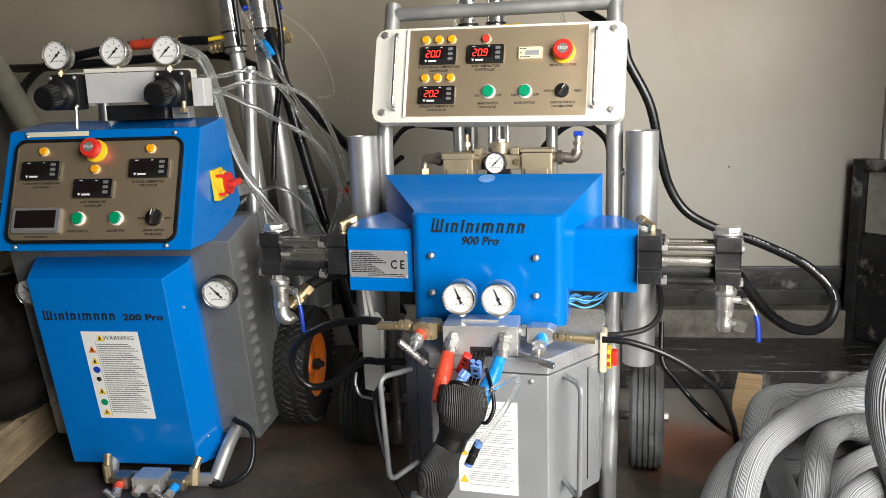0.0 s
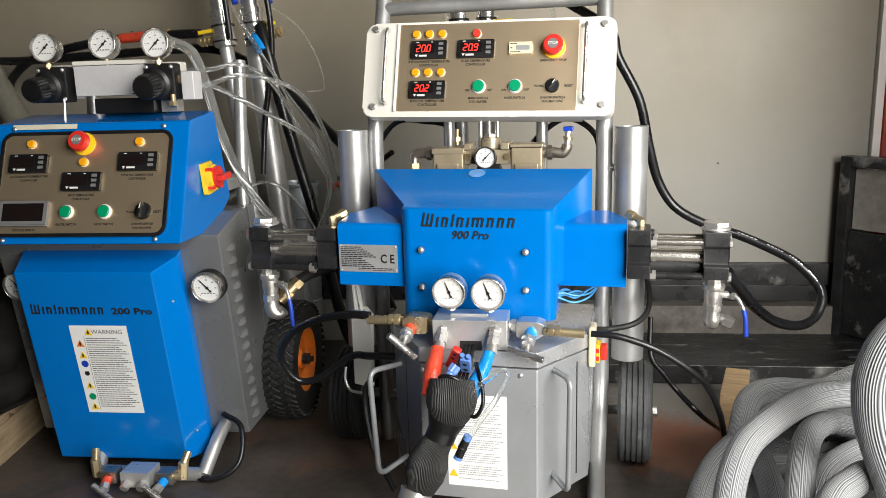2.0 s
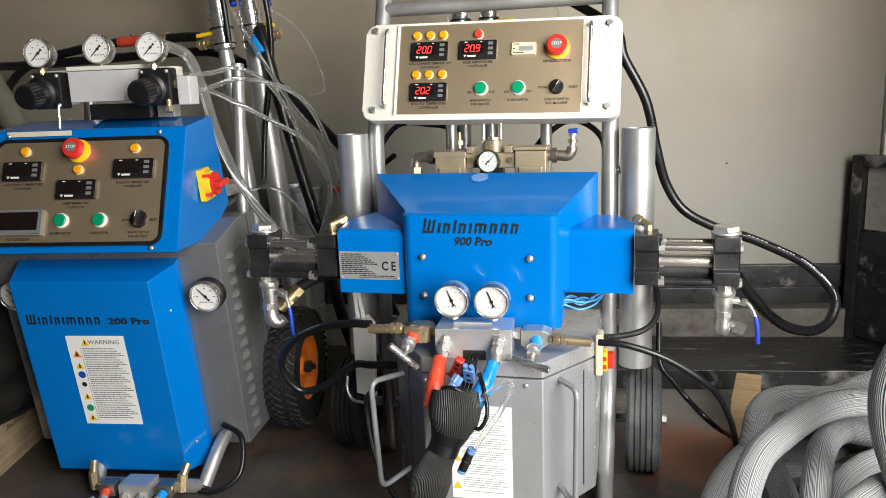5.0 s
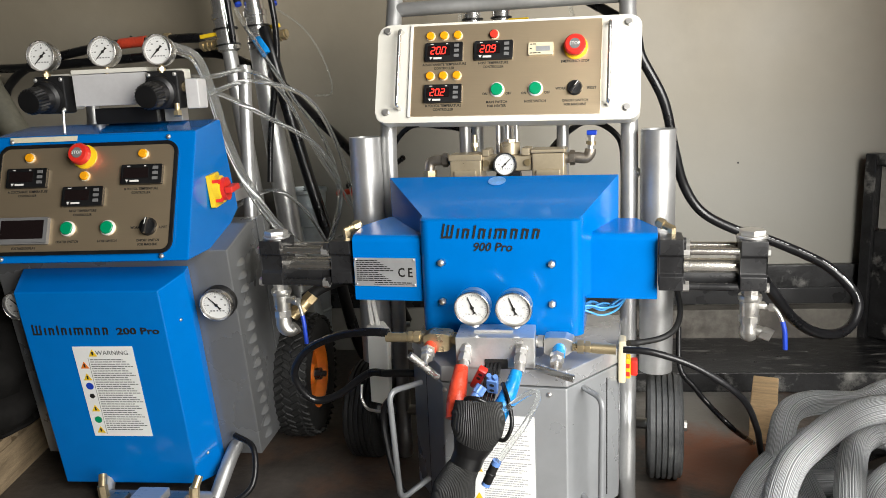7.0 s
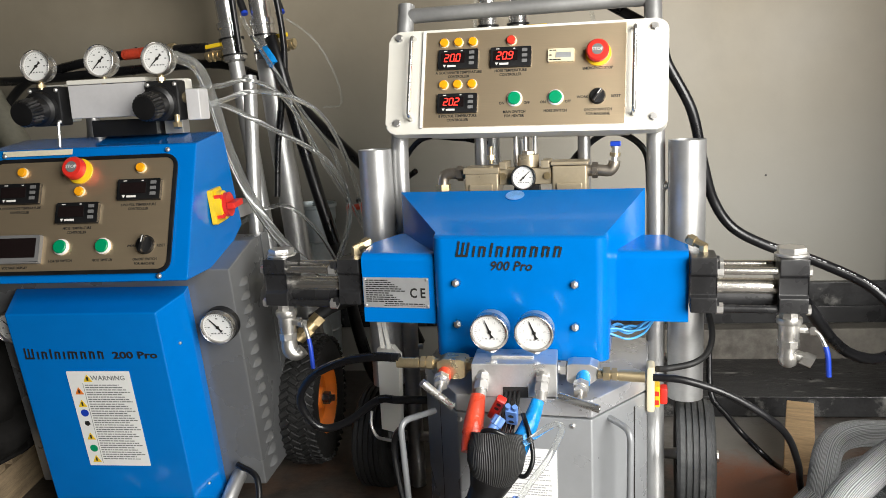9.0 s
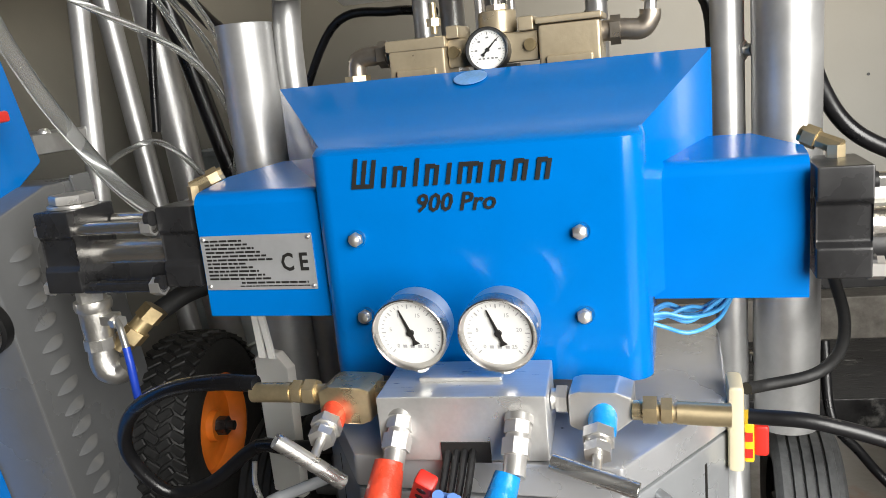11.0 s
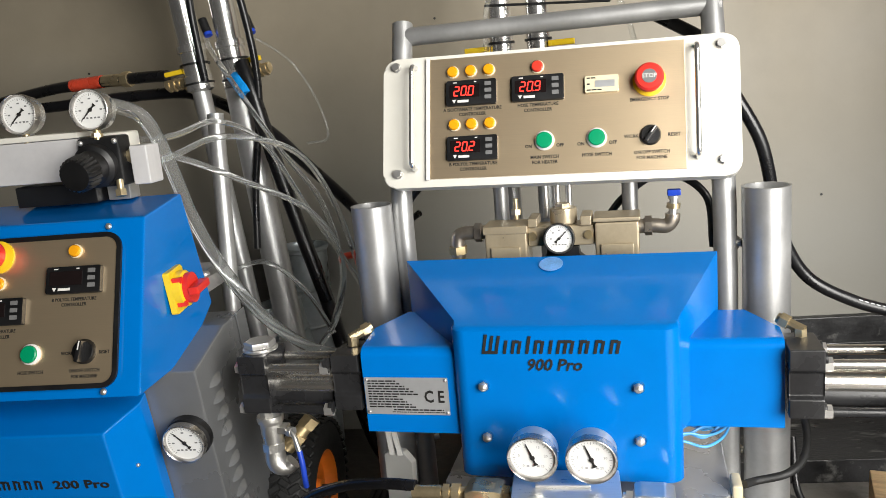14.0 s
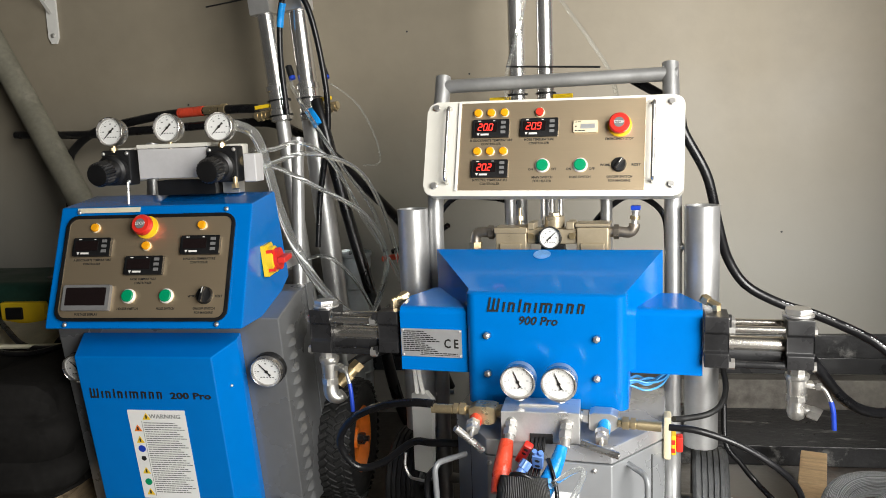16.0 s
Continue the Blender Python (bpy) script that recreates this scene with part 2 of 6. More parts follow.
REDPAINT = mat("red_paint", (0.62, 0.06, 0.025), 0.4, vary=0.12, scale=6)
GALV = mat("galvanised_bucket", (0.50, 0.55, 0.57), 0.35, 0.7, vary=0.15, scale=10)
TIE = mat("masking_tape", (0.66, 0.62, 0.47), 0.6, vary=0.12, scale=25)
KERB = mat("stained_kerb_concrete", (0.125, 0.115, 0.098), 0.7, vary=0.35, scale=9, bump=0.3, bump_scale=90, second=(0.06, 0.052, 0.045), second_at=0.57, stretch=(1, 2, 1))
SHEET = clear("clear_sheet", (0.80, 0.79, 0.74), 0.3)
SHEET.node_tree.nodes["Principled BSDF"].inputs["Transmission Weight"].default_value = 0.45
CLEARPVC = clear("clear_pvc", (0.93, 0.95, 0.94))
LED = emit("red_led", (1.0, 0.03, 0.02), 3.2)
REFLECTION = mat("painted_reflection", (0.14, 0.33, 0.66), 0.35, vary=0.25, scale=40)
REDLENS = mat("red_lens", (0.70, 0.05, 0.03), 0.25, vary=0.08, coat=0.5)
SLEEVE = striped("grey_braided_sleeve", (0.150, 0.155, 0.160), (0.40, 0.412, 0.418), 60, 0.5, 0.65, 0.8, 15.0)
BLKSLEEVE = striped("black_braided_sleeve", (0.006, 0.006, 0.006), (0.045, 0.045, 0.043), 150, 0.6, 0.6, 6.0, 2.5, True)

# ---- shape helpers ----
def weigh_normals(me):
    """Lets large flat faces stay flat beside their bevels."""
    faces = [(p.normal.copy(), p.area) for p in me.polygons]
    at = [[] for _ in me.vertices]
    for p in me.polygons:
        for v in p.vertices:
            at[v].append(p.index)
    out = []
    for p in me.polygons:
        n0 = faces[p.index][0]
        for v in p.vertices:
            n = Vector()
            for i in at[v]:
                if faces[i][0].dot(n0) > 0.75:
                    n += faces[i][0] * faces[i][1]
            out.append(n.normalized() if n.length > 1e-12 else n0)
    me.normals_split_custom_set(out)


def mesh_of(bm, name, material, smooth=True):
    me = bpy.data.meshes.new(name)
    bmesh.ops.recalc_face_normals(bm, faces=bm.faces)
    bm.to_mesh(me)
    bm.free()
    me.materials.append(material)
    if smooth:
        me.polygons.foreach_set("use_smooth", [True] * len(me.polygons))
        me.set_sharp_from_angle(angle=radians(38))
        if len(me.polygons) < 2500:
            weigh_normals(me)
    return me


def part(name, bm, material, parent=None, label="", m=None):
    """Links a bmesh as one mesh object under a thing or a part."""
    ob = new(name, mesh_of(bm, name, material))
    if parent:
        ob.parent = parent
    if m is not None:
        ob.matrix_basis = m
    if label:
        ob["label"] = label
    return ob


def thing(name, bm, material, label, category, group="", kind="", m=None):
    return tagged(part(name, bm, material, None, "", m), label, category, group, kind)


def empty(name, m, label, category, group="", kind=""):
    ob = new(name)
    ob.matrix_basis = m
    return tagged(ob, label, category, group, kind)


def box(x0, x1, y0, y1, z0, z1, bevel=0.0, seg=2, bm=None):
    bm = bm or bmesh.new()
    m = Matrix.Translation(((x0 + x1) / 2, (y0 + y1) / 2, (z0 + z1) / 2)) @ Matrix.Diagonal((abs(x1 - x0), abs(y1 - y0), abs(z1 - z0), 1))
    r = bmesh.ops.create_cube(bm, size=1, matrix=m)
    if bevel:
        es = {e for v in r["verts"] for e in v.link_edges}
        bmesh.ops.bevel(bm, geom=list(es), offset=bevel, segments=seg, affect="EDGES", profile=0.5)
    return bm


def rod(p0, p1, r, r2=None, seg=20, bm=None, bevel=0.0):
    """A round (or, with few segments, hexagonal) bar between two points."""
    bm = bm or bmesh.new()
    p0, p1 = Vector(p0), Vector(p1)
    q = (p1 - p0).to_track_quat("Z", "Y").to_matrix().to_4x4()
    made = bmesh.ops.create_cone(bm, cap_ends=True, segments=seg, radius1=r, radius2=r if r2 is None else r2, depth=(p1 - p0).length, matrix=Matrix.Translation((p0 + p1) / 2) @ q)
    if bevel:
        es = {e for v in made["verts"] for e in v.link_edges if any(len(f.verts) > 4 for f in e.link_faces)}
        bmesh.ops.bevel(bm, geom=list(es), offset=bevel, segments=2, affect="EDGES", profile=0.5)
    return bm


def lathe(profile, seg=32, bm=None, m=None):
    """Turns (radius, height) pairs about z."""
    bm = bm or bmesh.new()
    rings = []
    for r, z in profile:
        if r < 1e-6:
            rings.append([bm.verts.new((0, 0, z))])
        else:
            rings.append([bm.verts.new((r * math.cos(2 * math.pi * i / seg), r * math.sin(2 * math.pi * i / seg), z)) for i in range(seg)])
    for a, b in zip(rings, rings[1:]):
        for i in range(seg):
            j = (i + 1) % seg
            if len(a) == 1 and len(b) > 1:
                bm.faces.new((a[0], b[i], b[j]))
            elif len(b) == 1 and len(a) > 1:
                bm.faces.new((a[i], a[j], b[0]))
            elif len(a) > 1:
                bm.faces.new((a[i], a[j], b[j], b[i]))
    if m is not None:
        bmesh.ops.transform(bm, matrix=m, verts=[v for ring in rings for v in ring])
    return bm


def prism(points, lift, bevel=0.0, bm=None, seg=2):
    """A polygon of 3D points pushed along lift."""
    bm = bm or bmesh.new()
    lift = Vector(lift)
    a = [bm.verts.new(p) for p in points]
    b = [bm.verts.new(Vector(p) + lift) for p in points]
    n = len(a)
    bm.faces.new(a[::-1])
    bm.faces.new(b)
    for i in range(n):
        bm.faces.new((a[i], a[(i + 1) % n], b[(i + 1) % n], b[i]))
    if bevel:
        es = {e for v in a + b for e in v.link_edges}
        bmesh.ops.bevel(bm, geom=list(es), offset=bevel, segments=seg, affect="EDGES", profile=0.5)
    return bm


def rounded(w, h, r, z0, z1, cx=0, cy=0, steps=5, bm=None, bevel=0.0):
    """A plate with rounded corners in x and y, from z0 to z1."""
    pts = []
    for sx, sy, a in ((1, 1, 0), (-1, 1, 90), (-1, -1, 180), (1, -1, 270)):
        for k in range(steps + 1):
            t = radians(a + 90 * k / steps)
            pts.append((cx + sx * (w / 2 - r) + r * math.cos(t), cy + sy * (h / 2 - r) + r * math.sin(t), z0))
    bm = prism(pts, (0, 0, z1 - z0), 0, bm)
    if bevel:
        es = [e for e in bm.edges if all(abs(v.co.z - z1) < 1e-6 for v in e.verts)]
        bmesh.ops.bevel(bm, geom=es, offset=bevel, segments=2, affect="EDGES", profile=0.5)
    return bm


def ring_plate(w, h, r, t, z0, z1, cx=0, cy=0, steps=5):
    """A rounded frame of width t."""
    bm = bmesh.new()
    loops = []
    for ww, hh, rr in ((w, h, r), (w - 2 * t, h - 2 * t, max(r - t, 0.001))):
        for z in (z0, z1):
            ring = []
            for sx, sy, a in ((1, 1, 0), (-1, 1, 90), (-1, -1, 180), (1, -1, 270)):
                for k in range(steps + 1):
                    g = radians(a + 90 * k / steps)
                    ring.append(bm.verts.new((cx + sx * (ww / 2 - rr) + rr * math.cos(g), cy + sy * (hh / 2 - rr) + rr * math.sin(g), z)))
            loops.append(ring)
    o0, o1, i0, i1 = loops
    n = len(o0)
    for k in range(n):
        j = (k + 1) % n
        for a, b in ((o0, o1), (o1, i1), (i1, i0), (i0, o0)):
            bm.faces.new((a[k], a[j], b[j], b[k]))
    return bm


def spline(pts, steps=8):
    """A smooth line through the points."""
    P = [Vector(p) for p in pts]
    P = [P[0] * 2 - P[1]] + P + [P[-1] * 2 - P[-2]]
    out = []
    for i in range(1, len(P) - 2):
        a, b, c, d = P[i - 1:i + 3]
        for k in range(steps):
            t = k / steps
            out.append(0.5 * (2 * b + (c - a) * t + (2 * a - 5 * b + 4 * c - d) * t * t + (3 * b - a - 3 * c + d) * t ** 3))
    out.append(P[-2])
    return out


def sweep(pts, r, seg=14, steps=8, bm=None, smooth_line=True, hollow=0.0):
    """A round hose along a line; r is one radius or one for each point. It carries coordinates round and along."""
    bm = bm or bmesh.new()
    uv = bm.loops.layers.uv.verify()
    line = spline(pts, steps) if smooth_line else [Vector(p) for p in pts]
    n = len(line)
    rs = [r] * n if not isinstance(r, (list, tuple)) else list(np.interp(np.linspace(0, len(r) - 1, n), range(len(r)), r))
    tang = [(line[min(i + 1, n - 1)] - line[max(i - 1, 0)]).normalized() for i in range(n)]
    side = tang[0].orthogonal().normalized()
    rings, along, total = [], [], 0.0
    for i, p in enumerate(line):
        side = (side - tang[i] * side.dot(tang[i])).normalized()
        other = tang[i].cross(side)
        rings.append([bm.verts.new(p + (side * math.cos(2 * math.pi * k / seg) + other * math.sin(2 * math.pi * k / seg)) * rs[i]) for k in range(seg)])
        total += (p - line[i - 1]).length if i else 0
        along.append(total)
    for i in range(n - 1):
        for k in range(seg):
            j = (k + 1) % seg
            f = bm.faces.new((rings[i][k], rings[i][j], rings[i + 1][j], rings[i + 1][k]))
            for lp, (a, b) in zip(f.loops, ((k, i), (k + 1, i), (k + 1, i + 1), (k, i + 1))):
                lp[uv].uv = (a / seg, along[b] * 20)
    bm.faces.new(rings[0][::-1])
    bm.faces.new(rings[-1])
    return bm


def arc_tube(pts, r, bend=0.02, seg=14, bm=None):
    """A bent bar: straight runs with rounded corners."""
    P = [Vector(p) for p in pts]
    line = [P[0]]
    for a, b, c in zip(P, P[1:], P[2:]):
        u, v = (a - b).normalized(), (c - b).normalized()
        d = min(bend, (a - b).length * 0.45, (c - b).length * 0.45)
        s, e = b + u * d, b + v * d
        for k in range(7):
            t = k / 6
            line.append(s * (1 - t) ** 2 + b * 2 * t * (1 - t) + e * t * t)
    line.append(P[-1])
    return sweep(line, r, seg, smooth_line=False, bm=bm)


def lettering(text, size, material, parent, m, name="lettering", thick=0.0004, align="CENTER", squeeze=1.0, slant=0.0, bold=0.0):
    """Built-in font as a thin raised mesh; x to the right, y up, z out of the surface."""
    cu = bpy.data.curves.new("text", "FONT")
    cu.body, cu.size, cu.extrude, cu.align_x, cu.align_y, cu.shear = text, size, thick, align, "CENTER", slant
    cu.resolution_u, cu.offset = 2, bold
    tmp = new("tmp", cu)
    bpy.context.view_layer.update()
    me = bpy.data.meshes.new_from_object(tmp.evaluated_get(bpy.context.evaluated_depsgraph_get()))
    bpy.data.objects.remove(tmp)
    bpy.data.curves.remove(cu)
    me.materials.clear()
    me.materials.append(material)
    ob = new(name, me)
    ob.parent = parent
    ob.matrix_basis = m @ Matrix.Diagonal((squeeze, 1, 1, 1))
    return ob


def bars(rows, material, parent, m, name="printing", t=0.0005):
    """Unreadable print: rows of (x0, x1, y, height), broken into word-long dashes."""
    rnd = random.Random(len(rows))
    bm = bmesh.new()
    for x0, x1, y, h in rows:
        x = x0
        while x < x1:
            w = min(h * rnd.uniform(1.5, 6.0), x1 - x)
            if w > h * 0.5:
                box(x, x + w, y - h / 2, y + h / 2, 0, t, bm=bm)
            x += w + h * 0.8
    return part(name, bm, material, parent, "", m)


def wordmark(letters, h, material, parent, m, width, gap=0.5, slant=0.18):
    """A maker's mark as plain slanted strokes in its colour: (strokes, rise) for each sign."""
    widths = [0.20 + 0.62 * s for s, _ in letters]
    k = width / (sum(widths) + gap * (len(letters) - 1))
    x, w0 = -width / 2, 0.21 * h
    for (s, rise), w in zip(letters, widths):
        bm, top, w = bmesh.new(), h * rise, w * k
        for i in range(s + 1):
            sx = x + (w - w0) * (i / max(s, 1))
            prism([(sx, 0, 0), (sx + w0, 0, 0), (sx + w0 + slant * top, top * (0.93 if i else 1), 0), (sx + slant * top, top * (0.93 if i else 1), 0)], (0, 0, 0.0006), bm=bm)
        if s:
            yy = 0 if s == 2 and rise > 1.2 else top - w0
            prism([(x + slant * yy, yy, 0), (x + w - w0 * 0.4 + slant * yy, yy, 0), (x + w - w0 + slant * (yy + w0), yy + w0, 0), (x + slant * (yy + w0), yy + w0, 0)], (0, 0, 0.0007), bm=bm)
        part("mark_sign", bm, material, parent, "", m)
        x += w + gap * k


MARK = [(2, 1.45), (0, 1.0), (1, 1.0), (0, 1.3), (1, 1.0), (0, 1.0), (2, 1.0), (1, 1.0), (1, 1.0), (1, 1.0)]


def axes_of(origin, right, up):
    """A frame on a surface: x to the right, y up along it, z out of it."""
    r, u = Vector(right).normalized(), Vector(up).normalized()
    n = r.cross(u)
    m = Matrix((r, u, n)).transposed().to_4x4()
    m.translation = origin
    return m


# ---- small fittings shared by the machines ----
def fluted(profile, ribs, depth, z0, z1, m=None):
    """A turned knob with grip ribs between two heights."""
    bm = lathe(profile, ribs * 2)
    for v in bm.verts:
        if z0 <= v.co.z <= z1 and v.co.xy.length > 0.004:
            k = round(math.atan2(v.co.y, v.co.x) / (math.pi / ribs))
            v.co.xy *= 1 + depth * (1 if k % 2 else -1)
    if m is not None:
        bmesh.ops.transform(bm, matrix=m, verts=bm.verts)
    return bm


def gauge(parent, m, r, case, name="pressure_gauge", needle=35, depth=0.03, stem=0.0, label="", figures=False, rim=None):
    """A round pressure gauge: case, bezel, dial, ticks, needle; z out of the dial, stem towards -y."""
    g = part(name, lathe([(0, -depth), (r * 0.9, -depth), (r * 0.94, -depth * 0.9), (r * 0.94, -0.004), (0, -0.004)], 40), case, parent, label, m)
    part("bezel", lathe([(r * 0.94, -0.008), (r, -0.008), (r, 0.001), (r * 0.985, 0.003), (r * 0.955, 0.0035), (r * 0.885, 0.001), (r * 0.865, -0.003)], 48), rim or BEZEL, g)
    part("dial", rod((0, 0, -0.0055), (0, 0, -0.0025), r * 0.88, seg=40), DIAL, g)
    bm = bmesh.new()
    for k in range(31):
        a = radians(225 - 270 * k / 30)
        big = k % 5 == 0
        c, s = math.cos(a), math.sin(a)
        r0, r1, w = r * (0.67 if big else 0.72), r * 0.78, r * (0.014 if big else 0.008)
        prism([(c * r0 - s * w, s * r0 + c * w, -0.0024), (c * r1 - s * w, s * r1 + c * w, -0.0024), (c * r1 + s * w, s * r1 - c * w, -0.0024), (c * r0 + s * w, s * r0 - c * w, -0.0024)], (0, 0, 0.0003), bm=bm)
    for k in range(0 if figures else 7):
        a = radians(225 - 270 * k / 6)
        box(math.cos(a) * r * 0.54 - r * 0.06, math.cos(a) * r * 0.54 + r * 0.06, math.sin(a) * r * 0.54 - r * 0.035, math.sin(a) * r * 0.54 + r * 0.035, -0.0024, -0.0021, bm=bm)
    for x in (-0.2, 0.0, 0.2):
        box(x * r - r * 0.05, x * r + r * 0.05, -0.42 * r, -0.34 * r, -0.0024, -0.0021, bm=bm)
    part("dial_scale", bm, FAINTINK if figures else GREYINK, g)
    if figures:
        for k, text in enumerate(("0", "5", "10", "15", "20", "25")):
            a = radians(225 - 270 * k / 5)
            lettering(text, r * 0.15, FAINTINK, g, pose(math.cos(a) * r * 0.53, math.sin(a) * r * 0.53, -0.0023), "figure", 0.0001)
    a = radians(90 + needle)
    d, p = Vector((math.cos(a), math.sin(a), 0)), Vector((-math.sin(a), math.cos(a), 0))
    bm = prism([d * r * 0.68 + p * r * 0.012, d * r * 0.68 - p * r * 0.012, -p * r * 0.045, -d * r * 0.22 - p * r * 0.035, -d * r * 0.34 - p * r * 0.10, -d * r * 0.34 + p * r * 0.10, -d * r * 0.22 + p * r * 0.035, p * r * 0.045], (0, 0, 0.0008))
    rod((0, 0, -0.001), (0, 0, 0.0012), r * 0.09, seg=16, bm=bm)
    bmesh.ops.translate(bm, verts=bm.verts, vec=(0, 0, -0.0016))
    part("needle", bm, INK, g)
    if stem:
        bm = rod((0, -r * 0.9, -depth * 0.5), (0, -r - stem, -depth * 0.5), r * 0.17)
        rod((0, -r - stem * 0.75, -depth * 0.5), (0, -r - stem * 0.25, -depth * 0.5), r * 0.27, seg=6, bm=bm)
        part("stem", bm, STEEL if case is STEEL else BRASS, g)
    return g


def lamp(parent, x, y, r, lens, name="indicator_lamp"):
    b = part(name, lathe([(r * 1.05, 0), (r * 1.05, r * 0.5), (r * 0.8, r * 0.6), (0, r * 0.6)], 20), CHROME if lens is GREEN else IVORY, parent, "", pose(x, y, 0))
    part("lens", lathe([(r * 0.92, r * 0.3), (r * 0.92, r * 0.85), (r * 0.75, r * 1.05), (0, r * 1.1)], 20), lens, b)
    return b


def push_button(parent, x, y, r):
    b = part("push_button", lathe([(r * 1.15, 0), (r * 1.12, r * 0.45), (r * 0.95, r * 0.6), (r * 0.9, r * 0.45)], 24), WHITEP, parent, "green push button in a pale ring", pose(x, y, 0))
    part("cap", lathe([(r * 0.92, r * 0.2), (r * 0.92, r * 0.75), (r * 0.82, r * 0.85), (0, r * 0.88)], 24), GREEN, b)
    bm = bmesh.new()
    for s in (-1, 1):
        prism([(s * r * 2.0 - r * 0.3, r * 0.05, 0), (s * r * 2.0 + r * 0.3, r * 0.05, 0), (s * r * 2.0, r * 0.5, 0)], (0, 0, 0.0005), bm=bm)
    part("arrow_marks", bm, INK, b)
    return b


def emergency_stop(parent, x, y, r, tall=1.0):
    b = part("emergency_stop", lathe([(r * 1.15, 0), (r * 1.15, r * 0.25), (r * 0.7, r * 0.3 * tall), (r * 0.62, r * 0.9 * tall)], 28), YELLOW, parent, "red mushroom stop button on a yellow ring", pose(x, y, 0))
    part("mushroom", lathe([(r * 0.6, r * 0.6 * tall), (r, r * 0.75 * tall), (r, r * 1.15 * tall), (r * 0.86, r * 1.3 * tall), (0, r * 1.34 * tall)], 32), REDP, b)
    part("disc", lathe([(r * 0.5, r * 1.335 * tall), (r * 0.5, r * 1.36 * tall), (0, r * 1.365 * tall)], 24), GREYINK, b)
    lettering("STOP", r * 0.42, WHITEP, b, pose(0, 0, r * 1.37 * tall))
    return b


def selector(parent, x, y, r, turn=35):
    b = part("selector_switch", lathe([(r * 1.05, 0), (r * 1.05, r * 0.4), (r * 0.9, r * 0.6), (0, r * 0.6)], 24), BLACKP, parent, "black rotary selector switch", pose(x, y, 0))
    part("grip", box(-r * 0.2, r * 0.2, -r * 0.9, r * 0.9, r * 0.5, r * 1.3, r * 0.08), BLACKP, b, "", pose(0, 0, 0, 0, 0, -turn))
    part("pointer", box(-r * 0.05, r * 0.05, r * 0.1, r * 0.85, r * 1.3, r * 1.33), WHITEP, b, "", pose(0, 0, 0, 0, 0, -turn))
    return b


SEGMENTS = {"0": "abcdef", "2": "abged", "9": "abcdfg"}


def segment_figures(text, h, material, parent, m, slant=0.14):
    """Slanted seven-bar figures and points, each figure one raised mesh."""
    w, t, x = h * 0.52, h * 0.12, 0.0
    bars_at = {"a": (0, h, 1), "g": (0, h / 2, 1), "d": (0, 0, 1), "f": (0, h / 2, 0), "b": (w, h / 2, 0), "e": (0, 0, 0), "c": (w, 0, 0)}
    for ch in text:
        bm = bmesh.new()
        if ch == ".":
            box(x - h * 0.20, x - h * 0.08, -t / 2, t / 2, 0, 0.0005, bm=bm)
        else:
            for k in SEGMENTS[ch]:
                bx, by, flat = bars_at[k]
                a, b = ((bx + t * 0.35, by), (bx + w - t * 0.35, by)) if flat else ((bx, by + t * 0.35), (bx, by + h / 2 - t * 0.35))
                u = (0, t / 2) if flat else (t / 2, 0)
                q = [(a[0] - u[0], a[1] - u[1]), (b[0] - u[0], b[1] - u[1]), (b[0] + u[0], b[1] + u[1]), (a[0] + u[0], a[1] + u[1])]
                prism([(x + px + slant * py, py, 0) for px, py in q], (0, 0, 0.0005), bm=bm)
            x += w + h * 0.30
        part("red_figure", bm, material, parent, "", m)


def controller(parent, x, y, w, h, digits="", proud=0.006):
    """A small black panel meter with a window, three keys and, when lit, red figures."""
    b = part("temperature_controller", rounded(w, h, 0.002, 0, proud, bevel=0.001), BLACKP, parent, "black digital temperature controller", pose(x, y, 0))
    part("window", rounded(w * 0.60, h * 0.52, 0.001, proud - 0.002, proud + 0.0006, -w * 0.13, h * 0.06), SCREEN, b)
    for k in (-1, 0, 1):
        part("key", rounded(w * 0.13, h * 0.16, 0.0008, proud, proud + 0.0012, w * 0.34, h * 0.04 + k * h * 0.27), GREYINK, b)
    part("white_mark", box(-w * 0.27, -w * 0.05, -h * 0.40, -h * 0.30, proud, proud + 0.0005), WHITEP, b)
    part("white_mark", prism([(-w * 0.38, -h * 0.28, proud), (-w * 0.30, -h * 0.28, proud), (-w * 0.34, -h * 0.42, proud)], (0, 0, 0.0005)), WHITEP, b)
    part("white_mark", box(-w * 0.36, -w * 0.28, h * 0.39, h * 0.43, proud, proud + 0.0005), WHITEP, b)
    part("white_mark", box(w * 0.06, w * 0.11, h * 0.39, h * 0.43, proud, proud + 0.0005), WHITEP, b)
    if digits:
        segment_figures(digits, h * 0.36, LED, b, pose(-w * 0.13 - h * 0.44, h * 0.06 - h * 0.18, proud + 0.0008))
    return b


def screw(parent, m, r, name="screw", material=None):
    b = part(name, lathe([(r, 0), (r * 0.95, r * 0.4), (r * 0.6, r * 0.75), (0, r * 0.85)], 14), material or STEEL, parent, "", m)
    return b


def hex_nut(p0, p1, r, bm=None):
    return rod(p0, p1, r, seg=6, bm=bm)


def bolt(parent, p, d, r, long, name="bolt"):
    p, d = Vector(p), Vector(d).normalized()
    bm = rod(p, p + d * long * 0.3, r * 1.15, seg=18)
    rod(p + d * long * 0.3, p + d * long, r, seg=6, bm=bm)
    return part(name, bm, STEEL, parent)


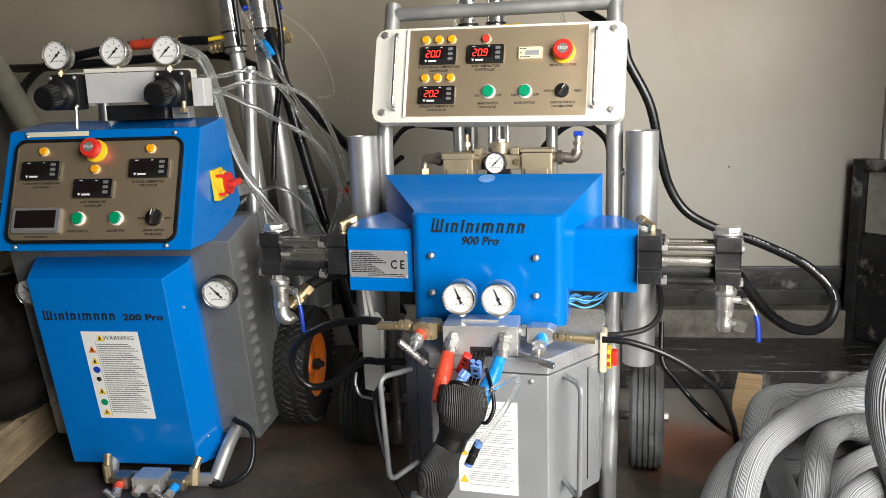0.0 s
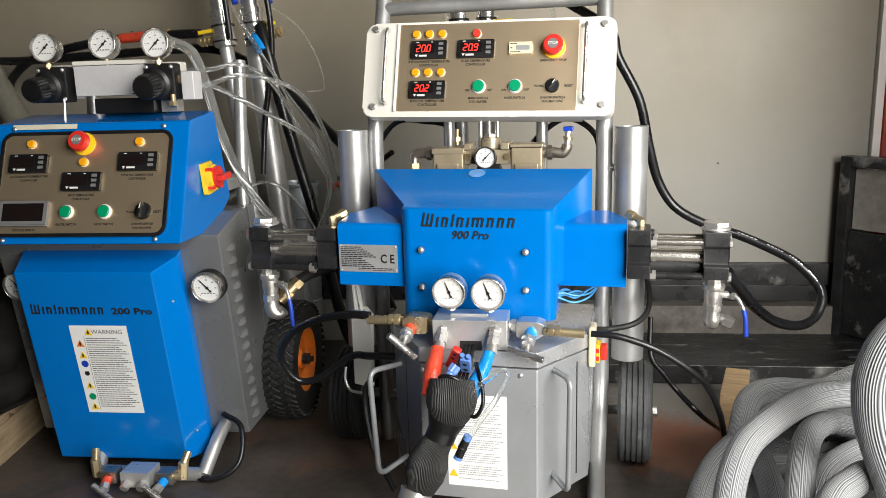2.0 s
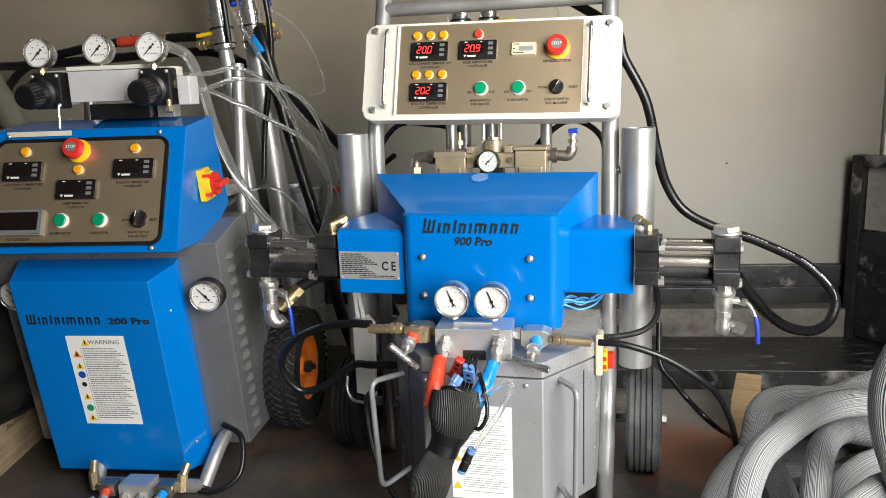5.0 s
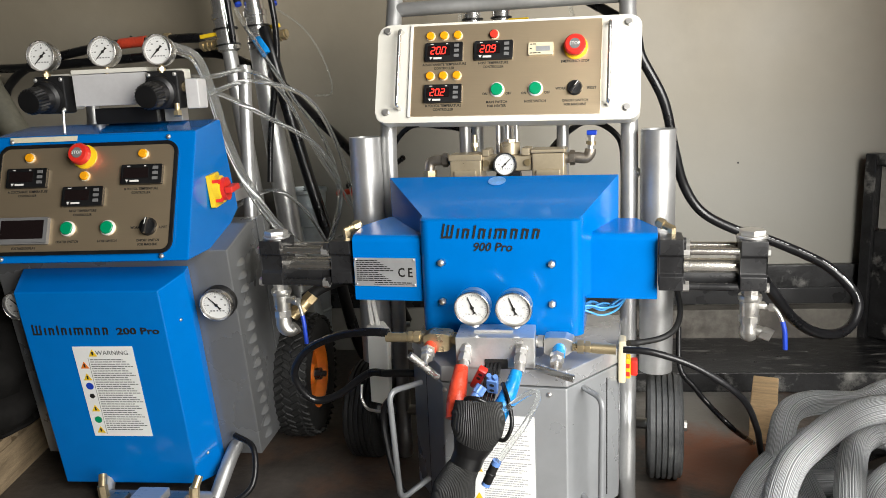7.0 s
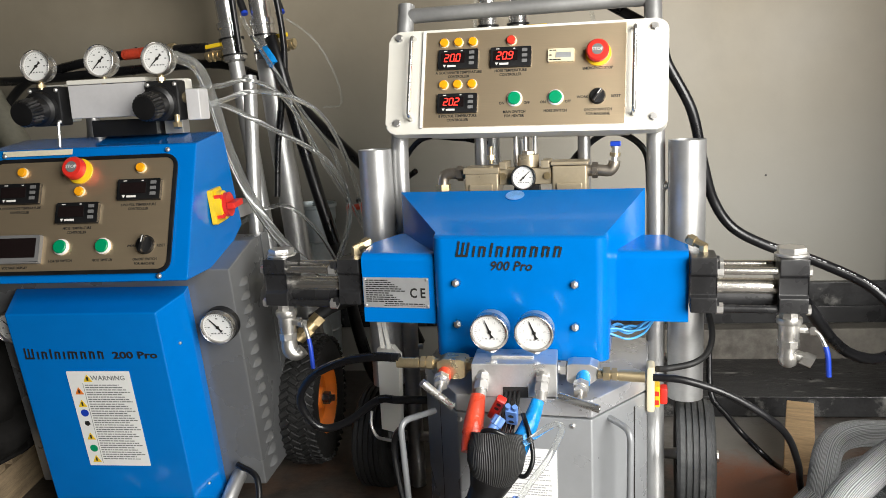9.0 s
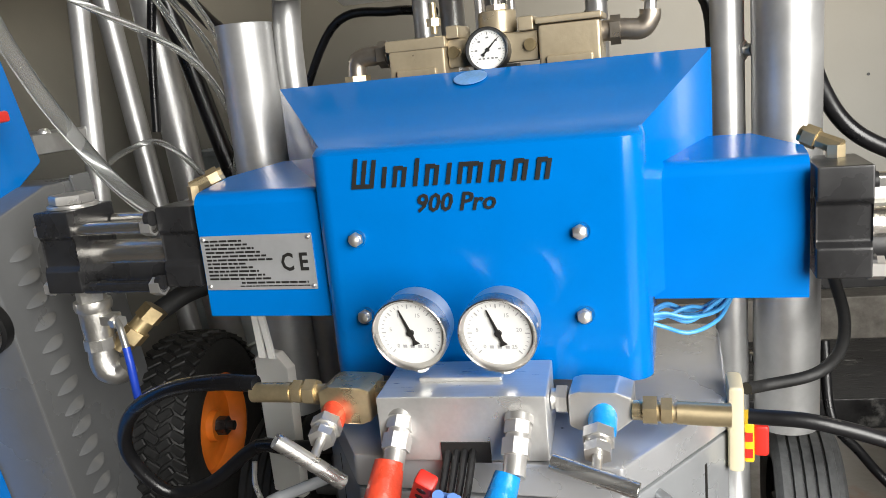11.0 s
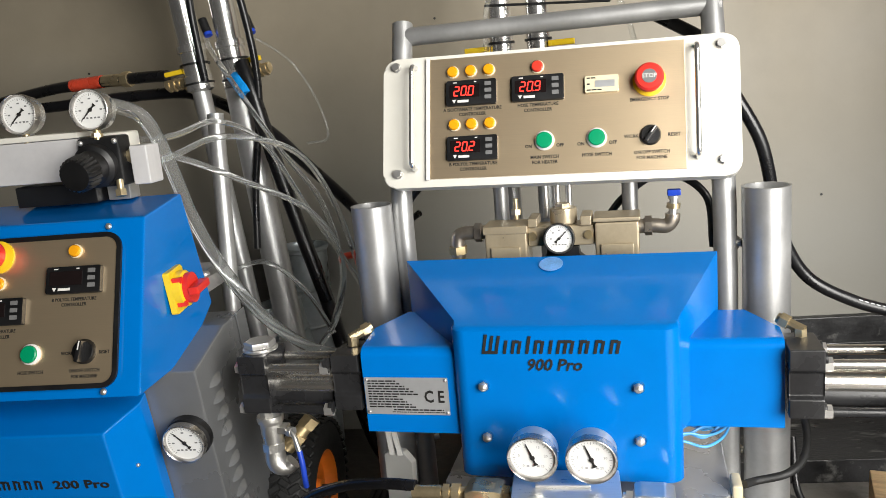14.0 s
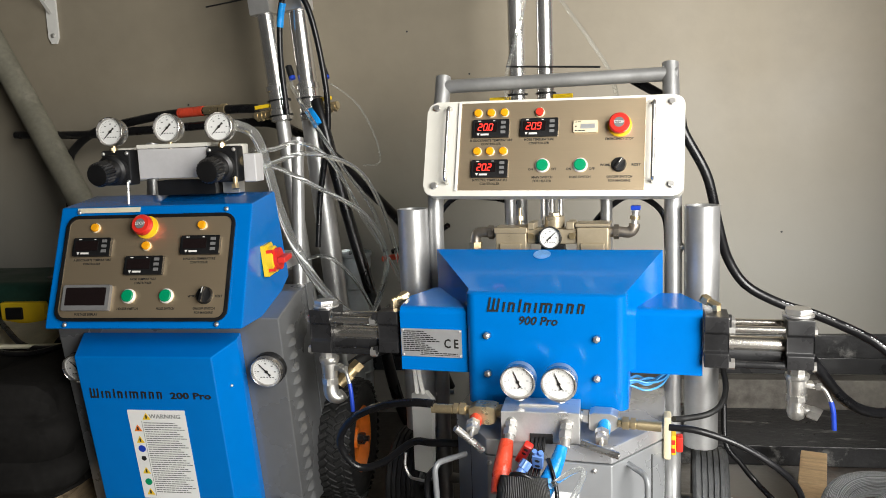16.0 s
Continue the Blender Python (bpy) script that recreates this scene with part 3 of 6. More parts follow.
# ---- the place: floor, walls, ceiling ----
WALL_TURN = math.degrees(math.atan(0.2))
WALLM = pose(0, 0.98, 0, 0, 0, WALL_TURN)          # x along the back wall, y into it
thing("floor", box(-4, 2.0, -5.2, 2.2, -0.12, 0.0), FLOORM, "dark oily concrete floor with rust stains", "floor", kind="structure")
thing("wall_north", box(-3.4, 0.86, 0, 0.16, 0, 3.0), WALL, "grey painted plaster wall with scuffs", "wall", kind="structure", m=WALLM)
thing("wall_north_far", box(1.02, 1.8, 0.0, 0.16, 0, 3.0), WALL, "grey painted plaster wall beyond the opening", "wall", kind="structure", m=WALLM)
# side walls and ceiling are out of view, darkened to lower the fill light
thing("wall_west", box(-2.95, -2.8, -5.0, 0.6, 0, 3.0), DIMWALL, "unseen side wall, dark to cut bounced light", "wall", kind="structure")
thing("wall_east", box(1.85, 2.0, -0.45, 2.0, 0, 3.0), DIMWALL, "unseen side wall beside the open door, dark to cut bounced light", "wall", kind="structure")
thing("wall_east_lintel", box(1.85, 2.0, -2.4, -0.45, 2.3, 3.0), DIMWALL, "unseen wall over the open workshop door, dark to cut bounced light", "wall", kind="structure")
thing("wall_east_south", box(1.85, 2.0, -5.0, -2.4, 0, 3.0), DIMWALL, "unseen side wall beside the open door, dark to cut bounced light", "wall", kind="structure")
# added out of view, only to shade the back wall's right end
thing("shade_wall", box(1.05, 1.849, 0.25, 0.40, 0, 3.0), DIMWALL, "unseen added wall that shades the right end of the back wall", "wall", kind="structure")
thing("wall_south", box(-2.95, 2.0, -5.15, -5.0, 0, 3.0), DIMWALL, "unseen wall of the workshop, dark to cut bounced light", "wall", kind="structure")
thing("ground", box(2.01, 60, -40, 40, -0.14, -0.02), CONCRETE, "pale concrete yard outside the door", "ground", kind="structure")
thing("ceiling", box(-3.2, 2.0, -5.2, 2.2, 3.0, 3.12), DIMWALL, "unseen ceiling, dark to cut bounced light", "ceiling", kind="structure")
thing("trim", box(0.863, 0.885, -0.02, 0.17, 0, 3.0, 0.002), WHITEP, "white edge strip on the end of the wall", "trim", kind="structure", m=WALLM)
thing("column", box(0.887, 1.018, -0.12, 0.17, 0, 3.0, 0.004), REDPAINT, "red painted steel column", "column", kind="structure", m=WALLM)

# low black steel sections along the foot of the wall
thing("steel_beam", box(-0.40, 1.0, -0.341, -0.064, 0.002, 0.055, 0.004), BLACKSTEEL, "scuffed black steel channel on the floor", "beam", m=WALLM)
thing("steel_beam", box(-0.9, 1.0, -0.022, 0.0, 0.189, 0.256, 0.003), BLACKSTEEL, "black steel plate along the foot of the wall", "beam", m=WALLM)
thing("steel_beam", box(-0.9, 1.0, -0.012, 0.0, 0.139, 0.187, 0.003), BLACKM, "black painted strip under the wall plate", "beam", m=WALLM)
thing("concrete_ledge", box(-0.40, 1.0, -0.060, -0.002, 0.0, 0.137, 0.004), KERB, "dusty concrete kerb at the foot of the wall", "ledge", kind="structure", m=WALLM)


def steel_rack():
    """Heavy black welded frame standing at the end of the wall."""
    r = empty("steel_rack", WALLM @ pose(0.785, -0.04, 0, 0, 0, -52), "heavy black welded steel rack frame", "rack")
    part("upright", box(0, 0.03, -0.02, 0.02, 0, 0.57, 0.003), BLACKSTEEL, r)
    part("upright", box(0.42, 0.45, -0.02, 0.02, 0, 0.57, 0.003), BLACKSTEEL, r)
    part("top_rail", box(0.031, 0.419, -0.02, 0.02, 0.54, 0.57, 0.003), BLACKSTEEL, r)
    part("side_plate", box(0.031, 0.419, -0.008, 0.008, 0.06, 0.36, 0.002), BLACKSTEEL, r)
    part("back_panel", box(0.032, 0.418, 0.006, 0.012, 0.365, 0.535, 0.001), CONCRETE, r, "dirty speckled panel behind the rail")
    bm = rod((0.30, 0.03, 0.22), (0.30, 0.03, 0.56), 0.007, seg=10)
    for k in range(26):
        lathe([(0.007, 0), (0.0095, 0.004), (0.007, 0.008)], 10, bm, pose(0.30, 0.03, 0.24 + k * 0.012))
    part("threaded_rod", bm, BLACKSTEEL, r)
    return r


steel_rack()


def spray_machine_large():
    M = empty("spray_machine", pose(0, 0, 0, 0, 0, 4), "large blue and silver foam spray machine on wheels", "spray machine", "spray machines")
    # tubular frame
    f = part("frame_tube", arc_tube([(-0.277, 0.235, 0.0), (-0.277, 0.235, 0.70), (-0.277, 0.335, 0.975)], 0.0165, 0.05), TUBE, M)
    part("cap", lathe([(0.0165, 0), (0.0165, 0.002), (0.012, 0.004), (0, 0.004)], 20), TUBE, f, "", pose(-0.277, 0.335, 0.974, -17))
    f = part("frame_tube", arc_tube([(0.222, -0.10, 0.0165), (0.212, 0.08, 0.0165), (0.213, 0.215, 0.15), (0.213, 0.235, 0.70), (0.207, 0.335, 0.975)], 0.0165, 0.05), TUBE, M)
    part("cap", lathe([(0.0165, 0), (0.0165, 0.002), (0.012, 0.004), (0, 0.004)], 20), TUBE, f, "", pose(0.207, 0.335, 0.974, -17))
    part("handle_bar", rod((-0.277, 0.328, 0.955), (0.207, 0.328, 0.955), 0.0145), TUBE, M)
    part("cross_bar", rod((-0.277, 0.25, 0.42), (0.198, 0.25, 0.42), 0.0145), TUBE, M)
    for x in (-0.13, 0.07):
        part("inner_upright", rod((x, 0.29, 0.40), (x, 0.30, 0.80), 0.012), TUBE, M)
    # gun and pump holders: open tubes
    for x, z0 in ((-0.315, 0.23), (0.259, 0.232)):
        bm = lathe([(0.031, z0), (0.032, z0), (0.032, 0.7), (0.0325, 0.702), (0.0295, 0.702), (0.0295, z0 + 0.01), (0, z0 + 0.01)], 32)
        c = part("holder_tube", bm, TUBE, M, "open steel holder tube", pose(x, 0.215, 0))
        s = 1 if x < 0 else -1
        for z in (0.30, 0.62)[:1 if x < 0 else 2]:
            bm = rod((s * 0.03, 0.01, z), (s * 0.065, 0.03, z), 0.006, seg=10)
            hex_nut((s * 0.036, 0.012, z), (s * 0.043, 0.016, z), 0.010, bm)
            part("clamp", bm, STEEL, c)
    # wheels
    for x in (0.276, -0.345):
        bm = lathe([(0.062, -0.03), (0.092, -0.034), (0.098, -0.030)] + [p for k in range(5) for p in ((0.101, -0.027 + k * 0.011), (0.101, -0.0195 + k * 0.011), (0.0975, -0.0185 + k * 0.011), (0.0975, -0.0168 + k * 0.011))] + [(0.098, 0.030), (0.092, 0.034), (0.062, 0.03)], 40)
        # left wheel gets black rubber: the shade it stands in, put into its colour
        w = part("wheel", bm, TREAD if x > 0 else RUBBER, M, "solid grey rubber wheel with ribbed tread", pose(x, 0.235, 0.107, 0, 90, 0) @ Matrix.Diagonal((1.05, 1.05, 1, 1)))
        part("rim", lathe([(0, -0.02), (0.025, -0.03), (0.03, -0.02), (0.063, -0.024), (0.063, 0.024), (0.03, 0.02), (0.025, 0.03), (0, 0.03)], 28), BLACKP, w)
        part("axle_nut", rod((0, 0, 0.03 * (1 if x > 0 else -1)), (0, 0, 0.045 * (1 if x > 0 else -1)), 0.010, seg=6), STEEL, w)
    part("axle", rod((-0.36, 0.235, 0.107), (0.29, 0.235, 0.107), 0.011), TUBE, M)
    # tank cabinet
    plan = [(-0.088, -0.088), (0.122, -0.088), (0.202, 0.04), (0.202, 0.235), (-0.175, 0.235), (-0.175, 0.04)]
    body = part("tank_cabinet", prism([(x, y, 0.05) for x, y in plan], (0, 0, 0.2545), 0.003), TANKSHEET, M, "silver grey sheet steel tank cabinet")
    grow = [(0.0195 + (x - 0.0195) * 1.006, 0.06 + (y - 0.06) * 1.006, 0.3070) for x, y in plan]
    lid = part("lid", prism(grow, (0, 0, 0.0285), 0.003), LIDSHEET, M, "folded sheet steel lid of the tank")
    for x in (-0.072, 0.105):
        screw(body, axes_of((x - 0.012, -0.088, 0.293), (1, 0, 0), (0, 0, 1)), 0.0045)
    # seam and slot on the chamfered sides
    part("slot", box(-0.0015, 0.0015, -0.11, 0.11, 0, 0.0006), INK, body, "", axes_of((0.182, 0.008, 0.18), (0.080, 0.128, 0), (0, 0, 1)))
    part("seam", box(-0.0008, 0.0008, -0.12, 0.12, 0, 0.0004), INK, body, "", axes_of((-0.1325, -0.0248, 0.18), (-0.087, 0.128, 0), (0, 0, -1)))
    for s, x in ((-1, -0.105), (1, 0.145)):
        bm = arc_tube([(0.150, -0.042, 0.293), (0.189, -0.097, 0.295), (0.186, -0.097, 0.085), (0.147, -0.042, 0.100)] if s > 0 else [(-0.130, -0.035, 0.282), (-0.170, -0.098, 0.287), (-0.160, -0.098, 0.085), (-0.122, -0.040, 0.100)], 0.0052, 0.02, 12)
        part("grab_handle", bm, GREYBAR, M, "bent steel grab handle")
    # warning sheet on the tank
    lab = part("warning_label", rounded(0.108, 0.176, 0.001, 0, 0.0006), PAPER, body, "white printed warning sheet", axes_of((0.014, -0.0885, 0.164), (1, 0, 0), (0, 0, 1)))
    bars([(-0.034, 0.030 + (k * 29 % 19) * 0.001, 0.074 - k * 0.0042, 0.0013) for k in range(36) if k % 6 != 4], FAINTINK, body, axes_of((0.014, -0.0892, 0.164), (1, 0, 0), (0, 0, 1)))
    for z in (0.165, 0.112):
        part("hazard_sign", prism([(-0.008, -0.006, 0), (0.008, -0.006, 0), (0, 0.008, 0)], (0, 0, 0.0004)), YELLOW, body, "", axes_of((-0.030, -0.0893, z - 0.012), (1, 0, 0), (0, 0, 1)))

    # blue front hood: vertical front, flared sides, sloping top
    bm = bmesh.new()
    x0, x1, X0, X1, yb, zb, zf, zt = -0.143, 0.143, -0.236, 0.198, 0.150, 0.366, 0.570, 0.626
    rr, n = 0.021, 6
    plan_pts = []
    for k in range(n + 1):
        a = radians(180 + 90 * k / n)
        plan_pts.append((x0 + rr + rr * math.cos(a), rr + rr * math.sin(a)))
    for k in range(n + 1):
        a = radians(270 + 90 * k / n)
        plan_pts.append((x1 - rr + rr * math.cos(a), rr + rr * math.sin(a)))
    low = [bm.verts.new((x, y, zb)) for x, y in plan_pts]
    low_b = [bm.verts.new((x1, yb, zb)), bm.verts.new((x0, yb, zb))]
    step = [bm.verts.new((x, y, 0.43)) for x, y in plan_pts]
    step_in = [bm.verts.new((x1, yb, 0.43)), bm.verts.new((x0, yb, 0.43))]
    step_b = [bm.verts.new((X1, yb, 0.43)), bm.verts.new((X0, yb, 0.43))]
    mid = [bm.verts.new((x, y, zf - 0.004)) for x, y in plan_pts]
    top = [bm.verts.new((x * 0.985, y + 0.007, zf + 0.002)) for x, y in plan_pts]
    top_b = [bm.verts.new((X1, yb, zt)), bm.verts.new((X0, yb, zt))]
    for i in range(len(low) - 1):
        bm.faces.new((low[i], low[i + 1], step[i + 1], step[i]))
        bm.faces.new((step[i], step[i + 1], mid[i + 1], mid[i]))
        bm.faces.new((mid[i], mid[i + 1], top[i + 1], top[i]))
    e = len(low) - 1
    bm.faces.new((low[e], low_b[0], step_in[0], step[e]))
    bm.faces.new((low_b[1], low[0], step[0], step_in[1]))
    bm.faces.new((step[e], step_in[0], step_b[0]))
    bm.faces.new((step[0], step_b[1], step_in[1]))
    bm.faces.new((step[e], step_b[0], top_b[0], top[e], mid[e]))
    bm.faces.new((step_b[1], step[0], mid[0], top[0], top_b[1]))
    bm.faces.new(top + top_b)
    bm.faces.new(low[::-1] + low_b[::-1])
    bm.faces.new((low_b[0], low_b[1], step_in[1], step_b[1], top_b[1], top_b[0], step_b[0], step_in[0]))
    hood = part("hood", bm, BLUE, M, "glossy blue enamelled sheet metal hood")
    for x in (-0.102, 0.091):
        for z in (0.493, 0.423):
            b = part("bolt", lathe([(0.0078, 0), (0.0078, 0.0012)], 20), BEZEL, hood, "", axes_of((x, 0.0, z), (1, 0, 0), (0, 0, 1)))
            bm = rod((0, 0, 0.0015), (0, 0, 0.005), 0.0065, seg=6)
            lathe([(0.0055, 0.005), (0.005, 0.008), (0.002, 0.0095), (0, 0.0098)], 12, bm)
            part("bolt_head", bm, STEEL, hood, "", axes_of((x, 0.0, z), (1, 0, 0), (0, 0, 1)))
    wordmark(MARK, 0.0178, INK, hood, axes_of((-0.016, -0.0008, 0.5365), (1, 0, 0), (0, 0, 1)), 0.170, slant=0.2)
    lettering("900 Pro", 0.0215, INK, hood, axes_of((-0.011, -0.0008, 0.5210), (1, 0, 0), (0, 0, 1)), slant=0.25, bold=0.0004)
    # pale disc painted as the air gauge's reflection in the hood
    part("gauge_reflection", rod((0, 0, 0.0002), (0, 0, 0.0007), 0.0165, seg=32), REFLECTION, hood, "painted reflection of the air gauge on the sloping top", axes_of((-0.022, 0.132, 0.6192), (1, 0, 0), (0, 0.143, 0.056)))
    # wings over the pumps
    def wing(s, xa, xb):
        z0 = 0.417 if s < 0 else 0.422
        yf = 0.018 if s < 0 else 0.046
        prof = [(xa, yf), (xb, yf), (xb, 0.085), (xb - s * 0.035, 0.14), (xa, 0.14)]
        bm = bmesh.new()
        lo = [bm.verts.new((x, y, z0)) for x, y in prof]
        hi = [bm.verts.new((x, y, 0.536 + 0.12 * (y - yf))) for x, y in prof]
        for i in range(5):
            bm.faces.new((lo[i], lo[(i + 1) % 5], hi[(i + 1) % 5], hi[i]))
        bm.faces.new(hi)
        bm.faces.new(lo[::-1])
        bmesh.ops.bevel(bm, geom=[e for e in bm.edges if all(v.co.z > 0.5 for v in e.verts) and all(v.co.y < yf + 0.004 for v in e.verts)], offset=0.012, segments=5, affect="EDGES", profile=0.5)
        return part("wing", bm, BLUE, M, "blue enamelled cover over the pump")
    wl = wing(-1, -0.140, -0.273)
    wing(1, 0.1435, 0.264)
    pm = axes_of((-0.213, 0.0175, 0.470), (1, 0, 0), (0, 0, 1))
    part("rating_plate", rounded(0.117, 0.053, 0.001, 0, 0.001), PLATE, wl, "printed aluminium rating plate", pm)
    bars([(-0.054, -0.014 + (k * 37 % 17) * 0.0020, 0.0215 - k * 0.0037, 0.0018) for k in range(11)] + [(-0.02, 0.05, -0.0195, 0.0018), (-0.022, 0.052, -0.0228, 0.0010)], INK, wl, pm @ pose(0, 0, 0.001))
    lettering("C E", 0.0235, INK, wl, pm @ pose(0.0385, -0.001, 0.0012), squeeze=0.80, bold=0.0005)
    for x in (-0.055, 0.055):
        for z in (-0.023, 0.023):
            screw(wl, pm @ pose(x, z, 0.001), 0.0022, "rivet")

    # pumps on either side
    def pump(s, xi0, xi1, xo0, xo1):
        yc, zc = (0.042 if s < 0 else 0.062), 0.478
        def lobed(xa, xb, h):
            pr = [(-0.034, -h), (0.034, -h), (0.034, -h * 0.45), (0.028, -h * 0.35), (0.028, h * 0.3), (0.034, h * 0.4), (0.034, h), (-0.034, h), (-0.034, h * 0.4), (-0.028, h * 0.3), (-0.028, -h * 0.35), (-0.034, -h * 0.45)]
            return prism([(xa, yc + y, zc + 0.008 + z) for y, z in pr], (xb - xa, 0, 0), 0.002)
        pb = part("pump_block", lobed(xi0, xi1, 0.044 if s > 0 else 0.040), BLACKM, M, "black anodised pump block")
        if s < 0:
            pb.matrix_basis = pose(0, 0.012, 0)
        for y, z in ((-0.024, 0.516), (-0.024, 0.452), (0.02, 0.516)):
            part("cap_screw", rod((xi1 - s * 0.001, yc + y, z), (xi1 + s * 0.005, yc + y, z), 0.0075, seg=16), BLACKM, M)
        part("end_cap", lobed(xo0, xo1, 0.042), BLACKM, M, "black anodised pump end cap")
        for y, z, r, mt in ((-0.022, 0.508, 0.0065, POLISHED), (0.03, 0.508, 0.0065, POLISHED), (-0.024, 0.448, 0.0065, BLACKM), (0.03, 0.448, 0.0065, BLACKM)):
            part("tie_rod", rod((xi1, yc + y, z), (xo0, yc + y, z), r), mt, M)
        part("piston_rod", rod((xi1, yc, zc), (xo0, yc, zc), 0.014), POLISHED, M)
        part("cylinder", rod((xi1, yc + 0.004, 0.46), (xo0, yc + 0.004, 0.46), 0.017), BLACKM, M)
        for y, z in ((-0.022, 0.508), (-0.024, 0.448), (0.03, 0.508)):
            part("nut", hex_nut((xi1, yc + y, z), (xi1 + s * 0.011, yc + y, z), 0.0095), STEEL, M)
            part("nut", hex_nut((xo1, yc + y, z), (xo1 + s * 0.006, yc + y, z), 0.0085), STEEL, M)
        xc = (xo0 + xo1) / 2
        bm = rod((xc, yc, 0.528), (xc, yc, 0.532), 0.0250, seg=28, bevel=0.001)
        rod((xc, yc, 0.532), (xc, yc, 0.542), 0.0225, seg=6, bm=bm, bevel=0.002)
        part("hex_plug", bm, STEEL, M, "large hexagonal steel plug")
        # feed valve below
        v = part("ball_valve", rod((xc, yc, 0.440), (xc, yc, 0.424), 0.015, seg=8), CASTSTEEL, M, "stainless steel ball valve with blue lever")
        bm = lathe([(0.0, 0.426), (0.0190, 0.426), (0.0198, 0.420), (0.0185, 0.414), (0.0165, 0.412), (0.0160, 0.392), (0.0150, 0.378), (0.0, 0.378)], 28, None, pose(xc, yc, 0))
        box(xc + 0.012, xc + 0.026, yc - 0.010, yc + 0.010, 0.396, 0.408, 0.002, bm=bm)
        part("valve_body", bm, CASTSTEEL, v)
        part("valve_nut", rod((xc, yc, 0.378), (xc, yc, 0.364), 0.0168, seg=8), CASTSTEEL, v)
        bm = lathe([(0.0142, 0.364), (0.0142, 0.350), (0.0155, 0.345), (0.0155, 0.338), (0.0125, 0.325), (0.006, 0.319), (0, 0.318)], 22, None, pose(xc, yc, 0)) if s > 0 else sweep([(xc, yc, 0.364), (xc, yc, 0.348), (xc + 0.004, yc, 0.336), (xc + 0.013, yc + 0.004, 0.331), (xc + 0.023, yc + 0.008, 0.338)], [0.0145, 0.0155, 0.0155, 0.0145, 0.013], 20)
        part("elbow", bm, CASTSTEEL, v)
        bm = rod((xc + 0.012, yc - 0.002, 0.400), (xc + 0.036, yc - 0.008, 0.400), 0.0055, seg=12)
        hex_nut((xc + 0.030, yc - 0.006, 0.400), (xc + 0.037, yc - 0.008, 0.400), 0.009, bm)
        part("valve_stem", bm, CASTSTEEL, v)
        part("lever_shank", sweep([(xc + 0.034, yc - 0.010, 0.404), (xc + 0.041, yc - 0.014, 0.396), (xc + 0.046, yc - 0.018, 0.384), (xc + 0.050, yc - 0.021, 0.372)], 0.0036, 10), CASTSTEEL, v)
        part("lever", arc_tube([(xc + 0.0495, yc - 0.0205, 0.374), (xc + 0.053, yc - 0.023, 0.355), (xc + 0.055, yc - 0.024, 0.312)], 0.0042, 0.012, 12), LEVERB, v, "blue vinyl-coated lever")
        if s < 0:
            bm = rod((xc + 0.021, yc + 0.007, 0.336), (xc + 0.033, yc + 0.016, 0.351), 0.012)
            hex_nut((xc + 0.029, yc + 0.013, 0.346), (xc + 0.038, yc + 0.020, 0.357), 0.0160, bm)
            rod((xc + 0.038, yc + 0.020, 0.357), (xc + 0.053, yc + 0.032, 0.376), 0.012, bm=bm)
            hex_nut((xc + 0.046, yc + 0.027, 0.367), (xc + 0.056, yc + 0.035, 0.379), 0.0150, bm)
            part("brass_union", bm, BRONZE, v, "row of brass pipe unions", pose(-0.008, 0.004, 0.022))
        else:
            bm = rod((xc + 0.010, yc, 0.345), (xc + 0.024, yc - 0.004, 0.340), 0.0115)
            hex_nut((xc + 0.020, yc - 0.003, 0.341), (xc + 0.036, yc - 0.008, 0.335), 0.0150, bm)
            part("union", bm, CASTSTEEL, v)
        v.matrix_basis = pose(0, 0, 0.44) @ Matrix.Diagonal((1, 1, 0.76 if s > 0 else 0.88, 1)) @ pose(0, 0, -0.44)
        # outlet elbow on the inner block
        xm = (xi0 + xi1) / 2
        bm = rod((xm, yc + 0.020, 0.518), (xm, yc + 0.020, 0.526), 0.010, seg=18)
        rod((xm, yc + 0.020, 0.526), (xm, yc + 0.020, 0.540), 0.0078, seg=6, bm=bm)
        rod((xm + s * 0.004, yc + 0.019, 0.537), (xm - s * 0.024, yc + 0.036, 0.549), 0.0070, seg=8, bm=bm)
        hex_nut((xm - s * 0.012, yc + 0.029, 0.544), (xm - s * 0.021, yc + 0.034, 0.548), 0.0095, bm)
        part("brass_elbow", bm, BRASS, M, "brass elbow fitting")
        return xc
    pump(1, 0.268, 0.308, 0.397, 0.439)
    pump(-1, -0.278, -0.318, -0.410, -0.452)

    # recirculation manifold with two gauges
    bm = box(-0.054, 0.076, -0.093, -0.019, 0.344, 0.3965, 0.0015)
    man = part("manifold", bm, ALU, M, "machined aluminium manifold block", pose(0.014, -0.053, -0.007, 0, 0, 5) @ pose(-0.014, 0.053, 0))
    part("recess", box(-0.006, 0.032, -0.0945, -0.06, 0.3435, 0.3600), INK, man)
    part("raised_strip", box(-0.026, 0.040, -0.064, -0.056, 0.3965, 0.400, 0.001), ALU, man)
    for x in (-0.0265, 0.0425):
        gauge(M, axes_of((x + 0.003, -0.079, 0.4340), (1, 0, 0), (0, -0.12, 1)), 0.0304, STEEL, needle=20, depth=0.028, stem=0.008, label="glycerine-filled steel pressure gauge", figures=True)
    for s, xa in ((-1, -0.054), (1, 0.078)):
        bm = rod((xa, -0.055, 0.373), (xa + s * 0.012, -0.055, 0.373), 0.0085)
        hex_nut((xa + s * 0.004, -0.055, 0.373), (xa + s * 0.012, -0.055, 0.373), 0.0115, bm)
        part("nipple", bm, BRASS if s < 0 else STEEL, M)
